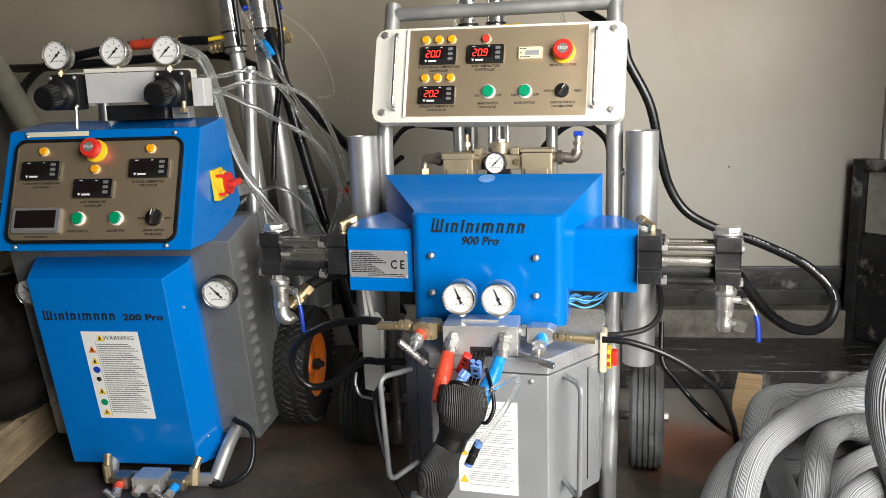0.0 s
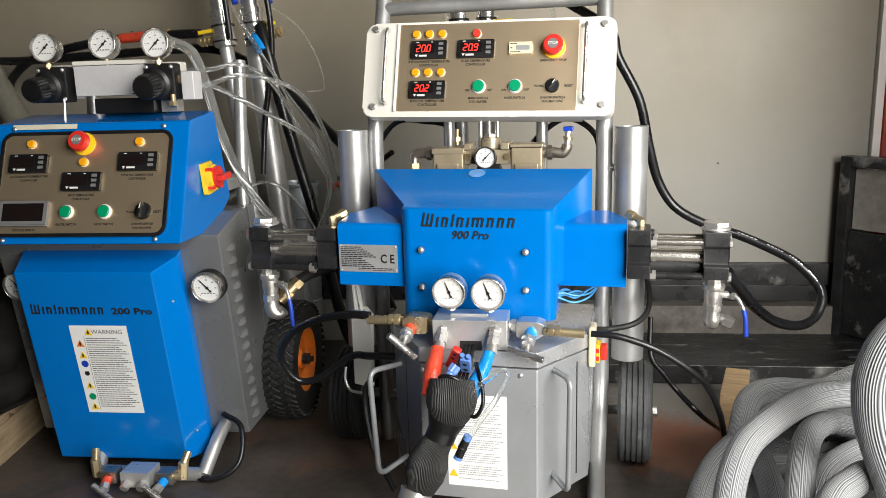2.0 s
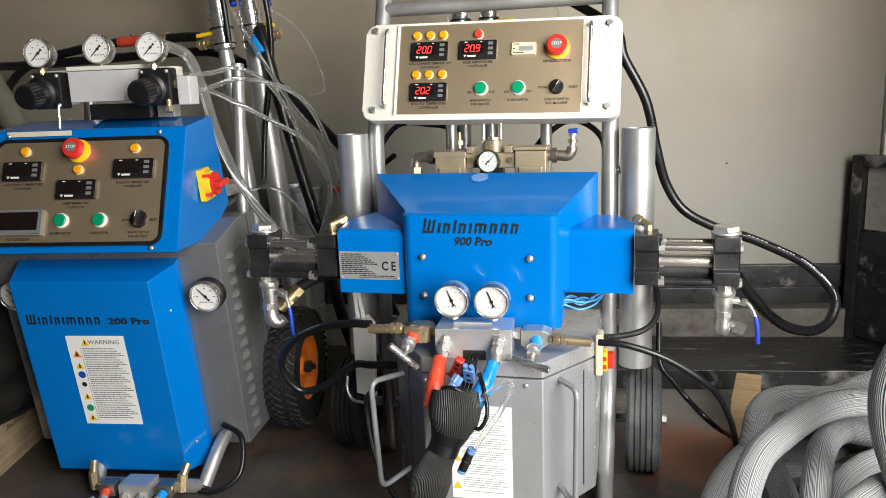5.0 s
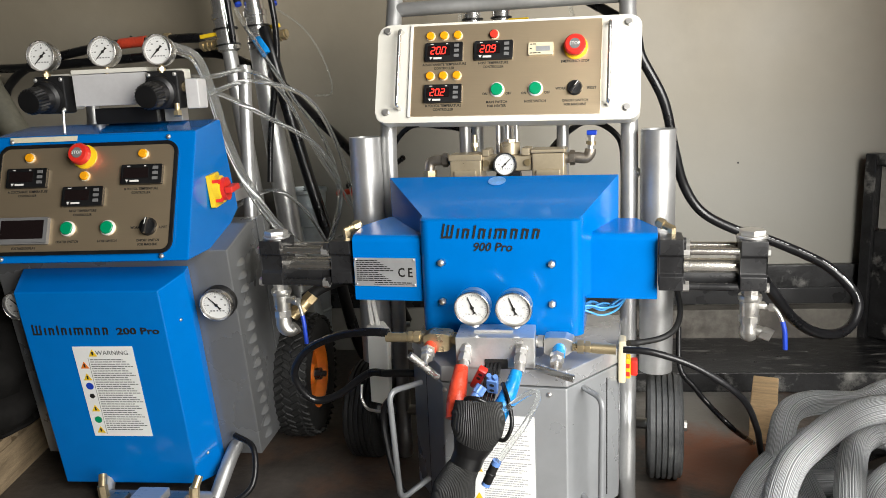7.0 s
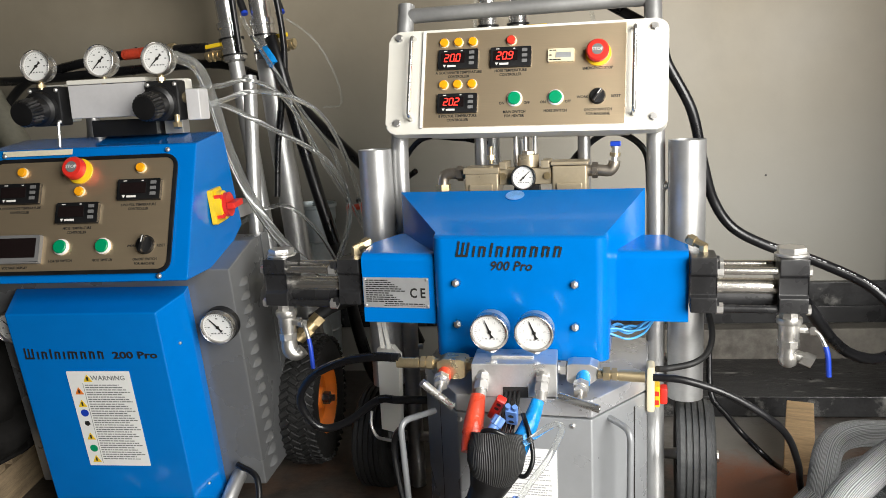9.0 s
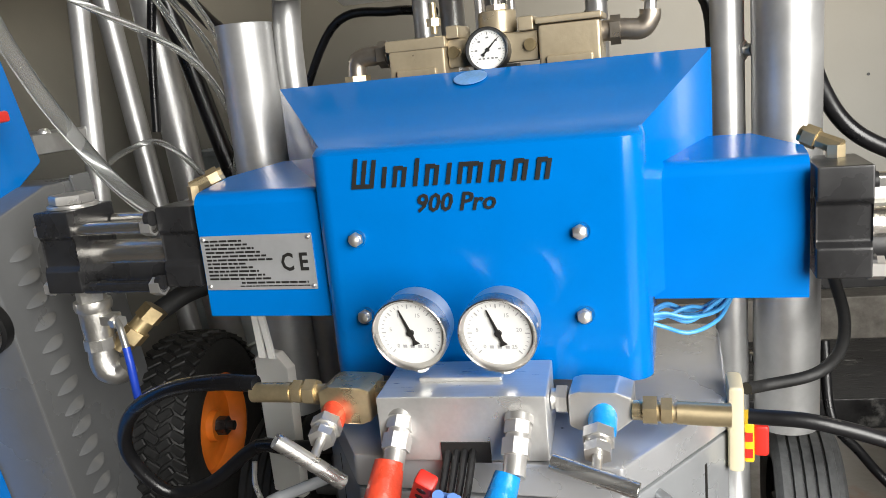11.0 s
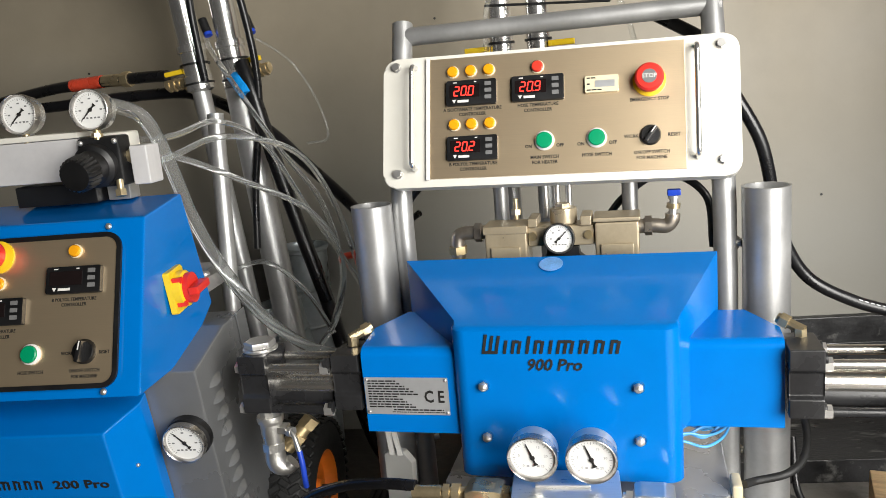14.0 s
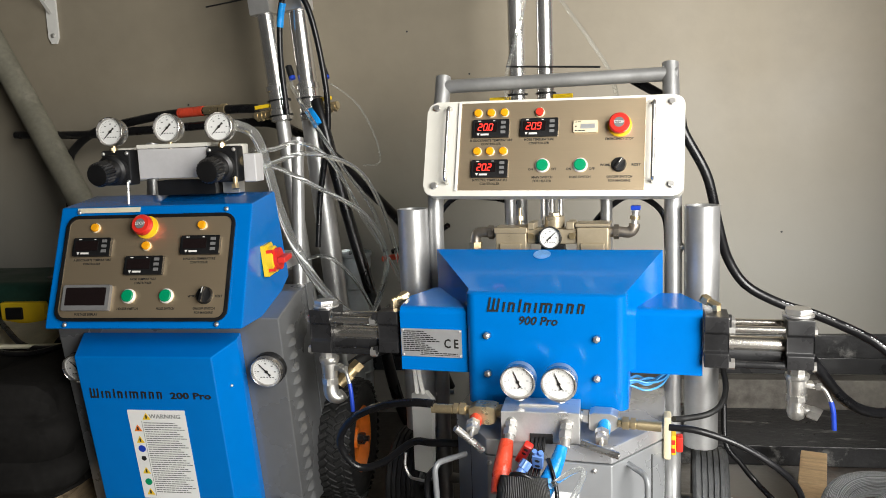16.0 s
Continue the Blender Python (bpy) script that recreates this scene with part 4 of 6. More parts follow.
        x2, x3 = xa + s * 0.012, xa + s * 0.060
        yo = -0.077 if s < 0 else -0.064
        bm = prism([(x2, yo + 0.002, 0.358), (x2 + s * 0.008, yo, 0.355), (x3 - s * 0.012, yo, 0.355), (x3, yo + 0.007, 0.362), (x3, yo + 0.007, 0.380), (x3 - s * 0.012, yo, 0.387), (x2 + s * 0.008, yo, 0.387), (x2, yo + 0.002, 0.384)], (0, 0.036, 0), 0.002)
        part("needle_valve", bm, BRASS if s < 0 else STEEL, M, "needle valve block", pose(0, 0, -0.004 if s > 0 else 0))
        bm = rod((x3, -0.055, 0.373), (x3 + s * 0.05, -0.055, 0.371), 0.0075)
        hex_nut((x3 + s * 0.008, -0.055, 0.373), (x3 + s * 0.018, -0.055, 0.373), 0.0115, bm)
        hex_nut((x3 + s * 0.021, -0.055, 0.373), (x3 + s * 0.029, -0.055, 0.373), 0.0105, bm)
        rod((x3 + s * 0.032, -0.055, 0.372), (x3 + s * 0.070, -0.055, 0.371), 0.0086, seg=18, bm=bm)
        part("hose_fitting", bm, BRASS, M, "brass crimped hose fitting", pose(0, 0, -0.007 if s > 0 else 0))
        o, c = (Vector((-0.100, -0.060, 0.366)), Vector((-0.094, -0.125, 0.347))) if s < 0 else (Vector((0.117, -0.052, 0.366)), Vector((0.117, -0.108, 0.339)))
        d = (c - o).normalized()
        part("colour_band", rod(o, o + d * 0.024, 0.0108), REDTAPE if s < 0 else BLUETAPE, M, "red band" if s < 0 else "blue band")
        bm = hex_nut(o + d * 0.024, o + d * 0.033, 0.0128)
        rod(o + d * 0.033, o + d * 0.037, 0.010, bm=bm)
        hex_nut(o + d * 0.037, o + d * 0.045, 0.0108, bm)
        rod(o + d * 0.045, c, 0.0038, bm=bm)
        part("valve_spindle", bm, STEEL, M)
        q = Vector((0.0195, 0.0125, -0.0235)) if s < 0 else Vector((0.031, -0.005, -0.007))
        part("tee_lever", rod(c - q, c + q, 0.0062, bevel=0.001), TEEBAR, M, "satin steel tee handle")

    # heated hose starting at the manifold
    for x, tape, pts in ((-0.030, REDTAPE, [(-0.030, -0.119, 0.347), (-0.031, -0.137, 0.327), (-0.032, -0.155, 0.305), (-0.030, -0.172, 0.280)]), (0.062, BLUETAPE, [(0.061, -0.122, 0.344), (0.055, -0.139, 0.325), (0.045, -0.156, 0.303), (0.032, -0.172, 0.280)])):
        d = Vector((0, -0.72, -0.69))
        o = Vector((x, -0.089, 0.374))
        bm = rod(o, o + d * 0.006, 0.0108, seg=20)
        hex_nut(o + d * 0.006, o + d * 0.015, 0.0104, bm)
        rod(o + d * 0.015, o + d * 0.019, 0.0088, seg=18, bm=bm)
        hex_nut(o + d * 0.019, o + d * 0.031, 0.0112, bm)
        rod(o + d * 0.031, o + d * 0.046, 0.0085, seg=12, bm=bm)
        part("swivel_fitting", bm, STEEL, M, "plated steel swivel fitting")
        part("wrapped_hose", sweep(pts, [0.0112, 0.0138, 0.0158, 0.017] if tape is REDTAPE else [0.0095, 0.0118, 0.0140, 0.016], 18), tape, M, "hose wrapped in red tape" if tape is REDTAPE else "hose wrapped in blue tape")
    bm = bmesh.new()
    for k, x in enumerate((0.007, 0.0135, 0.020, 0.0265)):
        sweep([(x, -0.076, 0.358), (x, -0.094, 0.345), (x - 0.001, -0.118, 0.322), (x - 0.005, -0.142, 0.300), (0.004 + k * 0.004, -0.165, 0.27)], 0.0030, 8, bm=bm)
    part("cable", bm, HOSEBLK, M, "bunch of black cables")
    rc = part("red_connector", box(-0.0075, 0.0075, -0.006, 0.006, -0.034, 0.030, 0.003), REDP, M, "red cable connector with two screw holes", pose(0.004, -0.146, 0.341, 38, 28, 0))
    for z in (0.006, 0.020):
        part("screw_hole", rod((0, -0.0064, z), (0, -0.0052, z), 0.0036, seg=14), INK, rc)
    cb = part("blue_connector", box(-0.0088, 0.0088, -0.006, 0.006, -0.020, 0.020, 0.002), BLUEP, M, "blue cable connector with two screw holes", pose(0.028, -0.156, 0.334, 40, 8, 0))
    for z in (-0.0095, 0.0075):
        part("screw_hole", rod((0, -0.0064, z), (0, -0.0052, z), 0.0040, seg=16), INK, cb)
    for x in (-0.005, 0.005):
        part("terminal", rod((x, 0, 0.020), (x, 0, 0.028), 0.004, seg=10), BLUEP, cb)
    d = Vector((-0.012, -0.012, -0.017))
    bm = fluted([(0, 0), (0.0088, 0), (0.0088, 0.014), (0.0075, 0.015), (0.0075, 0.024), (0, 0.024)], 10, 0.08, -0.001, 0.0142, Matrix.Translation((0.012, -0.158, 0.331)) @ d.to_track_quat("Z", "Y").to_matrix().to_4x4())
    part("blue_plug", bm, BLUEP, M, "ribbed blue cable plug")
    part("cable_loop", sweep([(-0.010, -0.172, 0.300), (-0.006, -0.190, 0.322), (0.010, -0.196, 0.326), (0.026, -0.192, 0.318), (0.034, -0.180, 0.300)], 0.0034, 10), HOSEBLK, M)
    part("cable_loop", sweep([(0.044, -0.150, 0.335), (0.056, -0.168, 0.310), (0.062, -0.182, 0.280), (0.052, -0.190, 0.258), (0.036, -0.186, 0.258)], 0.0034, 10), HOSEBLK, M)
    bundle = [(0.009, -0.163, 0.308), (0.009, -0.171, 0.288), (0.006, -0.178, 0.265), (0.001, -0.182, 0.245), (-0.005, -0.186, 0.227), (-0.012, -0.190, 0.210), (-0.021, -0.194, 0.194), (-0.029, -0.198, 0.172), (-0.035, -0.204, 0.150), (-0.041, -0.212, 0.126)]
    part("hose_sleeve", sweep(bundle, [0.038, 0.043, 0.041, 0.031, 0.0235, 0.0235, 0.028, 0.0345, 0.033, 0.023], 40), BLKSLEEVE, M, "black braided sleeve round the hose bundle")
    part("sleeve_band", sweep([(0.001, -0.182, 0.246), (-0.005, -0.186, 0.228), (-0.011, -0.190, 0.212)], [0.0325, 0.0255, 0.0252], 24), BLACKP, M, "shiny black tape wrapped round the sleeve")
    part("hose_end", sweep([(-0.040, -0.211, 0.128), (-0.052, -0.235, 0.074), (-0.050, -0.290, 0.03), (0.0, -0.37, 0.016)], 0.027, 20), STEEL, M, "silver foil-wrapped hose")
    part("clear_tube", sweep([(0.036, -0.176, 0.290), (0.056, -0.182, 0.306), (0.085, -0.190, 0.332), (0.102, -0.195, 0.341), (0.107, -0.200, 0.333), (0.089, -0.208, 0.296), (0.066, -0.210, 0.262), (0.046, -0.211, 0.231)], 0.0044, 12), CLEARPVC, M, "clear plastic tube")
    bm = rod((0.042, -0.211, 0.226), (0.029, -0.212, 0.196), 0.0072, seg=18)
    lathe([(0.0072, -0.002), (0.0082, -0.001), (0.0082, 0.001), (0.0072, 0.002)], 18, bm, Matrix.Translation((0.0355, -0.2115, 0.211)) @ Vector((0.013, 0.001, 0.03)).to_track_quat("Z", "Y").to_matrix().to_4x4())
    cn = part("tube_connector", bm, BLACKP, M, "black push-in connector with blue ends")
    bm = rod((0.0455, -0.211, 0.2325), (0.0422, -0.211, 0.2255), 0.0072)
    part("blue_collar", bm, BLUEP, cn)
    part("blue_collar", rod((0.0290, -0.212, 0.1965), (0.0264, -0.2122, 0.191), 0.0070), BLUEP, cn)

    # thin black hoses from the needle valves
    part("black_hose", sweep([(-0.184, -0.055, 0.379), (-0.23, -0.05, 0.377), (-0.30, -0.03, 0.358), (-0.372, 0.0, 0.315), (-0.410, 0.03, 0.255), (-0.385, 0.05, 0.200), (-0.335, 0.06, 0.208), (-0.27, 0.06, 0.255), (-0.225, 0.05, 0.262), (-0.16, 0.06, 0.262)], 0.0075, 14), HOSEBLK, M, "looped black rubber hose")
    part("black_hose", sweep([(0.212, -0.055, 0.364), (0.262, -0.06, 0.362), (0.33, -0.05, 0.335), (0.400, -0.02, 0.277), (0.436, 0.05, 0.195), (0.455, 0.12, 0.12), (0.475, 0.17, 0.04)], 0.0056, 14), HOSEBLK, M, "black rubber hose hanging to the floor")
    # main switch on the side of the tank
    sw = part("switch_housing", box(0.203, 0.216, 0.028, 0.066, 0.272, 0.350, 0.004), IVORY, M, "ivory main switch with yellow plate and red knob")
    part("switch_plate", box(0.216, 0.224, 0.032, 0.062, 0.280, 0.316, 0.002), YELLOW, sw)
    part("switch_knob", box(0.224, 0.236, 0.036, 0.058, 0.284, 0.312, 0.003), REDP, sw)
    for z in (0.289, 0.304):
        part("lock_slot", box(0.2165, 0.2225, 0.0312, 0.0330, z - 0.004, z + 0.004), REDP, sw)
    part("power_cable", sweep([(0.214, 0.055, 0.338), (0.232, 0.075, 0.333), (0.272, 0.085, 0.340), (0.296, 0.112, 0.350), (0.306, 0.145, 0.370), (0.302, 0.175, 0.400), (0.292, 0.20, 0.44)], 0.0054, 12), RUBBER, M, "black rubber power cable")
    for k in range(6):
        bm = sweep([(0.128, 0.055 + k * 0.005, 0.402 - k * 0.003), (0.150, 0.060 + k * 0.007, 0.392 + (k * 5 % 7) * 0.002), (0.172, 0.062 + k * 0.010, 0.386 + (k * 3 % 5) * 0.0035), (0.196, 0.085 + k * 0.008, 0.390 + (k * 2 % 5) * 0.003), (0.21, 0.12, 0.40 + k * 0.003)], 0.0019, 8)
        part("blue_wire", bm, BLUEWIRE, M, "loose light blue wire")
    # clear plastic holder on the tank's corner
    bm = prism([(-0.288, 0.10, 0.18), (-0.245, 0.085, 0.18), (-0.240, 0.085, 0.335), (-0.255, 0.09, 0.350), (-0.275, 0.097, 0.350), (-0.288, 0.10, 0.340)], (0.004, 0.012, 0), 0.002)
    part("plastic_holder", bm, SHEET, M, "clear plastic bottle holder")
    part("holder_wire", arc_tube([(-0.30, 0.09, 0.22), (-0.302, 0.085, 0.195), (-0.29, 0.08, 0.172), (-0.25, 0.07, 0.172)], 0.003, 0.01, 8), STEEL, M)
    bm = prism([(-0.275, 0.09, 0.345), (-0.268, 0.09, 0.345), (-0.278, 0.10, 0.42), (-0.285, 0.10, 0.42)], (0, 0.004, 0))
    prism([(-0.262, 0.088, 0.345), (-0.255, 0.088, 0.345), (-0.272, 0.10, 0.42), (-0.279, 0.10, 0.42)], (0, 0.004, 0), bm=bm)
    part("holder_strap", bm, WHITEP, M)
    part("loom", sweep([(-0.19, -0.02, 0.25), (-0.22, 0.0, 0.20), (-0.20, -0.02, 0.10), (-0.15, -0.05, 0.03)], 0.006, 8), HOSEBLK, M, "black cable beside the tank")

    # air preparation unit between the posts
    bm = box(-0.135, -0.072, 0.19, 0.245, 0.606, 0.662, 0.004)
    box(-0.137, -0.070, 0.188, 0.247, 0.652, 0.664, 0.002, bm=bm)
    au = part("air_filter_regulator", bm, CHAMP, M, "champagne-coloured air filter and regulator unit")
    part("regulator_body", box(0.026, 0.088, 0.19, 0.245, 0.606, 0.664, 0.004), CHAMP, au)
    part("top_plate", box(0.024, 0.090, 0.188, 0.247, 0.6645, 0.671, 0.002), CHAMP, au)
    part("clamp", box(-0.070, -0.056, 0.192, 0.243, 0.660, 0.673, 0.002), CHAMP, au)
    part("clamp", box(0.006, 0.022, 0.192, 0.243, 0.660, 0.674, 0.002), CHAMP, au)
    part("gauge_bracket", prism([(-0.052, 0.196, 0.602), (0.010, 0.196, 0.602), (0.010, 0.196, 0.612), (0.002, 0.196, 0.617), (0.002, 0.196, 0.629), (-0.044, 0.196, 0.629), (-0.044, 0.196, 0.617), (-0.052, 0.196, 0.612)], (0, 0.02, 0), 0.001), BLACKP, au, "black plastic bracket")
    part("bridge", box(-0.0715, 0.0255, 0.198, 0.24, 0.630, 0.660, 0.003), CHAMP, au)
    part("window_boss", box(-0.126, -0.082, 0.1855, 0.1895, 0.609, 0.633, 0.002), CHAMP, au)
    part("window_boss", box(0.034, 0.080, 0.1855, 0.1895, 0.607, 0.633, 0.002), CHAMP, au)
    for x in (-0.064, 0.017):
        part("knob", rod((x, 0.1975, 0.646), (x, 0.194, 0.646), 0.0062), BRONZE, au)
    bm = rod((-0.02, 0.22, 0.660), (-0.02, 0.22, 0.684), 0.020, seg=24, bevel=0.003)
    hex_nut((-0.02, 0.22, 0.684), (-0.02, 0.22, 0.690), 0.012, bm)
    part("top_cap", bm, CHAMP, au)
    gauge(M, axes_of((-0.022, 0.178, 0.645), (1, 0, 0), (0, 0.1, 1)), 0.0225, BLACKP, needle=-45, depth=0.022, label="small black-rimmed air gauge", rim=BLACKP)
    for s, x in ((-1, -0.135), (1, 0.088)):
        bm = sweep([(x, 0.215, 0.652), (x + s * 0.02, 0.215, 0.652), (x + s * 0.038, 0.215, 0.651), (x + s * 0.046, 0.215, 0.643 if s < 0 else 0.660), (x + s * 0.047, 0.215, 0.615 if s < 0 else 0.668)], 0.0105, 14)
        hex_nut((x + s * 0.008, 0.215, 0.652), (x + s * 0.018, 0.215, 0.652), 0.0145, bm)
        part("pipe_elbow", bm, NICKEL, M, "nickel-plated pipe elbow")
    bm = rod((0.135, 0.215, 0.668), (0.137, 0.215, 0.690), 0.006, seg=8)
    rod((0.137, 0.215, 0.690), (0.137, 0.215, 0.694), 0.008, seg=10, bm=bm)
    part("drain_valve", bm, STEEL, M)
    bm = hex_nut((-0.182, 0.215, 0.632), (-0.182, 0.215, 0.620), 0.0145)
    rod((-0.182, 0.215, 0.620), (-0.182, 0.215, 0.606), 0.0100, seg=14, bm=bm)
    hex_nut((-0.182, 0.215, 0.612), (-0.182, 0.215, 0.602), 0.0125, bm)
    part("pipe_union", bm, BRONZE, M, "dark brass pipe union")
    part("valve_collar", rod((0.136, 0.215, 0.676), (0.1365, 0.215, 0.683), 0.0095, seg=14), BRASS, M)
    part("valve_cap", box(0.128, 0.147, 0.209, 0.221, 0.694, 0.703, 0.002), LEVERB, M, "blue valve tab")
    bm = rod((-0.09, 0.22, 0.668), (-0.09, 0.22, 0.70), 0.004)
    rod((-0.09, 0.22, 0.676), (-0.09, 0.22, 0.684), 0.008, seg=6, bm=bm)
    part("quick_connector", bm, BRASS, M)
    for k in range(3):
        part("air_pipe", rod((-0.055 + k * 0.018, 0.27, 0.66), (-0.055 + k * 0.018, 0.28, 0.80), 0.005), STEEL, M)
    # control panel
    pf = axes_of((-0.028, 0.2075, 0.8165), (1, 0, 0), (0, 0.055, 0.187)) @ pose(0.001, 0.004, 0, 0, 0, -0.9)
    cp = part("control_panel", rounded(0.507, 0.196, 0.020, -0.03, 0.0, bevel=0.003), CREAM, M, "cream-painted control panel with a brushed steel face", pf)
    part("back_box", box(-0.19, 0.19, -0.085, 0.085, -0.10, -0.031, 0.004), CREAM, cp)
    part("face_plate", box(-0.180, 0.182, -0.0865, 0.0925, 0.0, 0.0025, 0.0006), BRUSHED, cp, "brushed steel face plate")
    part("face_edge", box(-0.186, -0.1805, -0.088, 0.094, 0.0, 0.005, 0.001), WHITEP, cp)
    for x, y in ((-0.233, 0.085), (0.230, 0.083), (-0.230, -0.077), (0.230, -0.076)):
        bolt(cp, (x, y, 0), (0, 0, 1), 0.0062, 0.007)
    for x in (-0.203, 0.197):
        bm = arc_tube([(x, 0.082, 0), (x, 0.080, 0.022), (x, -0.069, 0.022), (x, -0.071, 0)], 0.0037, 0.010, 12)
        part("panel_handle", bm, CHROME, cp, "slim chrome pull handle")
    for y, xs in ((0.0708, (-0.145, -0.118, -0.091)), (-0.008, (-0.143, -0.117, -0.090))):
        for x in xs:
            lamp(cp, x, y, 0.0088, AMBER)
    lamp(cp, -0.020, 0.0695, 0.0092, REDLENS)
    controller(cp, -0.1165, 0.038, 0.074, 0.0365, "20.0", 0.009)
    controller(cp, -0.0195, 0.038, 0.074, 0.0365, "20.9", 0.009)
    controller(cp, -0.1155, -0.0438, 0.074, 0.0355, "20.2", 0.009)
    hm = part("hour_meter", rounded(0.046, 0.0235, 0.0015, 0, 0.006, bevel=0.001), IVORY, cp, "ivory hour meter", pose(0.070, 0.0375, 0.002))
    part("counter_window", box(-0.009, 0.018, -0.005, 0.0045, 0.006, 0.0066), PLATE, hm)
    bars([(-0.020, -0.008, 0.0085, 0.0016), (-0.020, 0.0, -0.0085, 0.0016), (-0.02, -0.014, 0.0, 0.002)], INK, hm, pose(0, 0, 0.0062))
    emergency_stop(cp, 0.1345, 0.0385, 0.0195)
    push_button(cp, -0.011, -0.038, 0.0125)
    push_button(cp, 0.062, -0.038, 0.0125)
    selector(cp, 0.135, -0.038, 0.0135)
    for text, x, y in (("A ISOCYANATE TEMPERATURE", -0.116, 0.0145), ("CONTROLLER", -0.116, 0.0070), ("HOSE TEMPERATURE", -0.020, 0.0145), ("CONTROLLER", -0.020, 0.0070), ("B POLYOL TEMPERATURE", -0.115, -0.0665), ("CONTROLLER", -0.115, -0.0740), ("EMERGENCY STOP", 0.134, 0.0125), ("MAIN SWITCH", -0.011, -0.0615), ("FOR HEATER", -0.011, -0.0690), ("HOSE SWITCH", 0.062, -0.0615), ("ON/OFF SWITCH", 0.136, -0.0615), ("FOR MACHINE", 0.136, -0.0690), ("ON", -0.034, -0.0455), ("OFF", 0.011, -0.0455), ("ON", 0.040, -0.0455), ("OFF", 0.084, -0.0455), ("WORK", 0.109, -0.0385), ("RESET", 0.166, -0.0385)):
        lettering(text, 0.0068, INK, cp, pose(x, y, 0.0028), thick=0.0002, squeeze=0.92, bold=0.00012)
    # the machine stands slightly turned; its rear layers are offset to keep it square
    for ob in M.children:
        c = ob.matrix_basis @ (sum((Vector(v) for v in ob.bound_box), Vector()) / 8)
        ob.matrix_basis = Matrix.Translation((0.07 * c.y, 0, 0)) @ ob.matrix_basis
    return M


spray_machine_large()


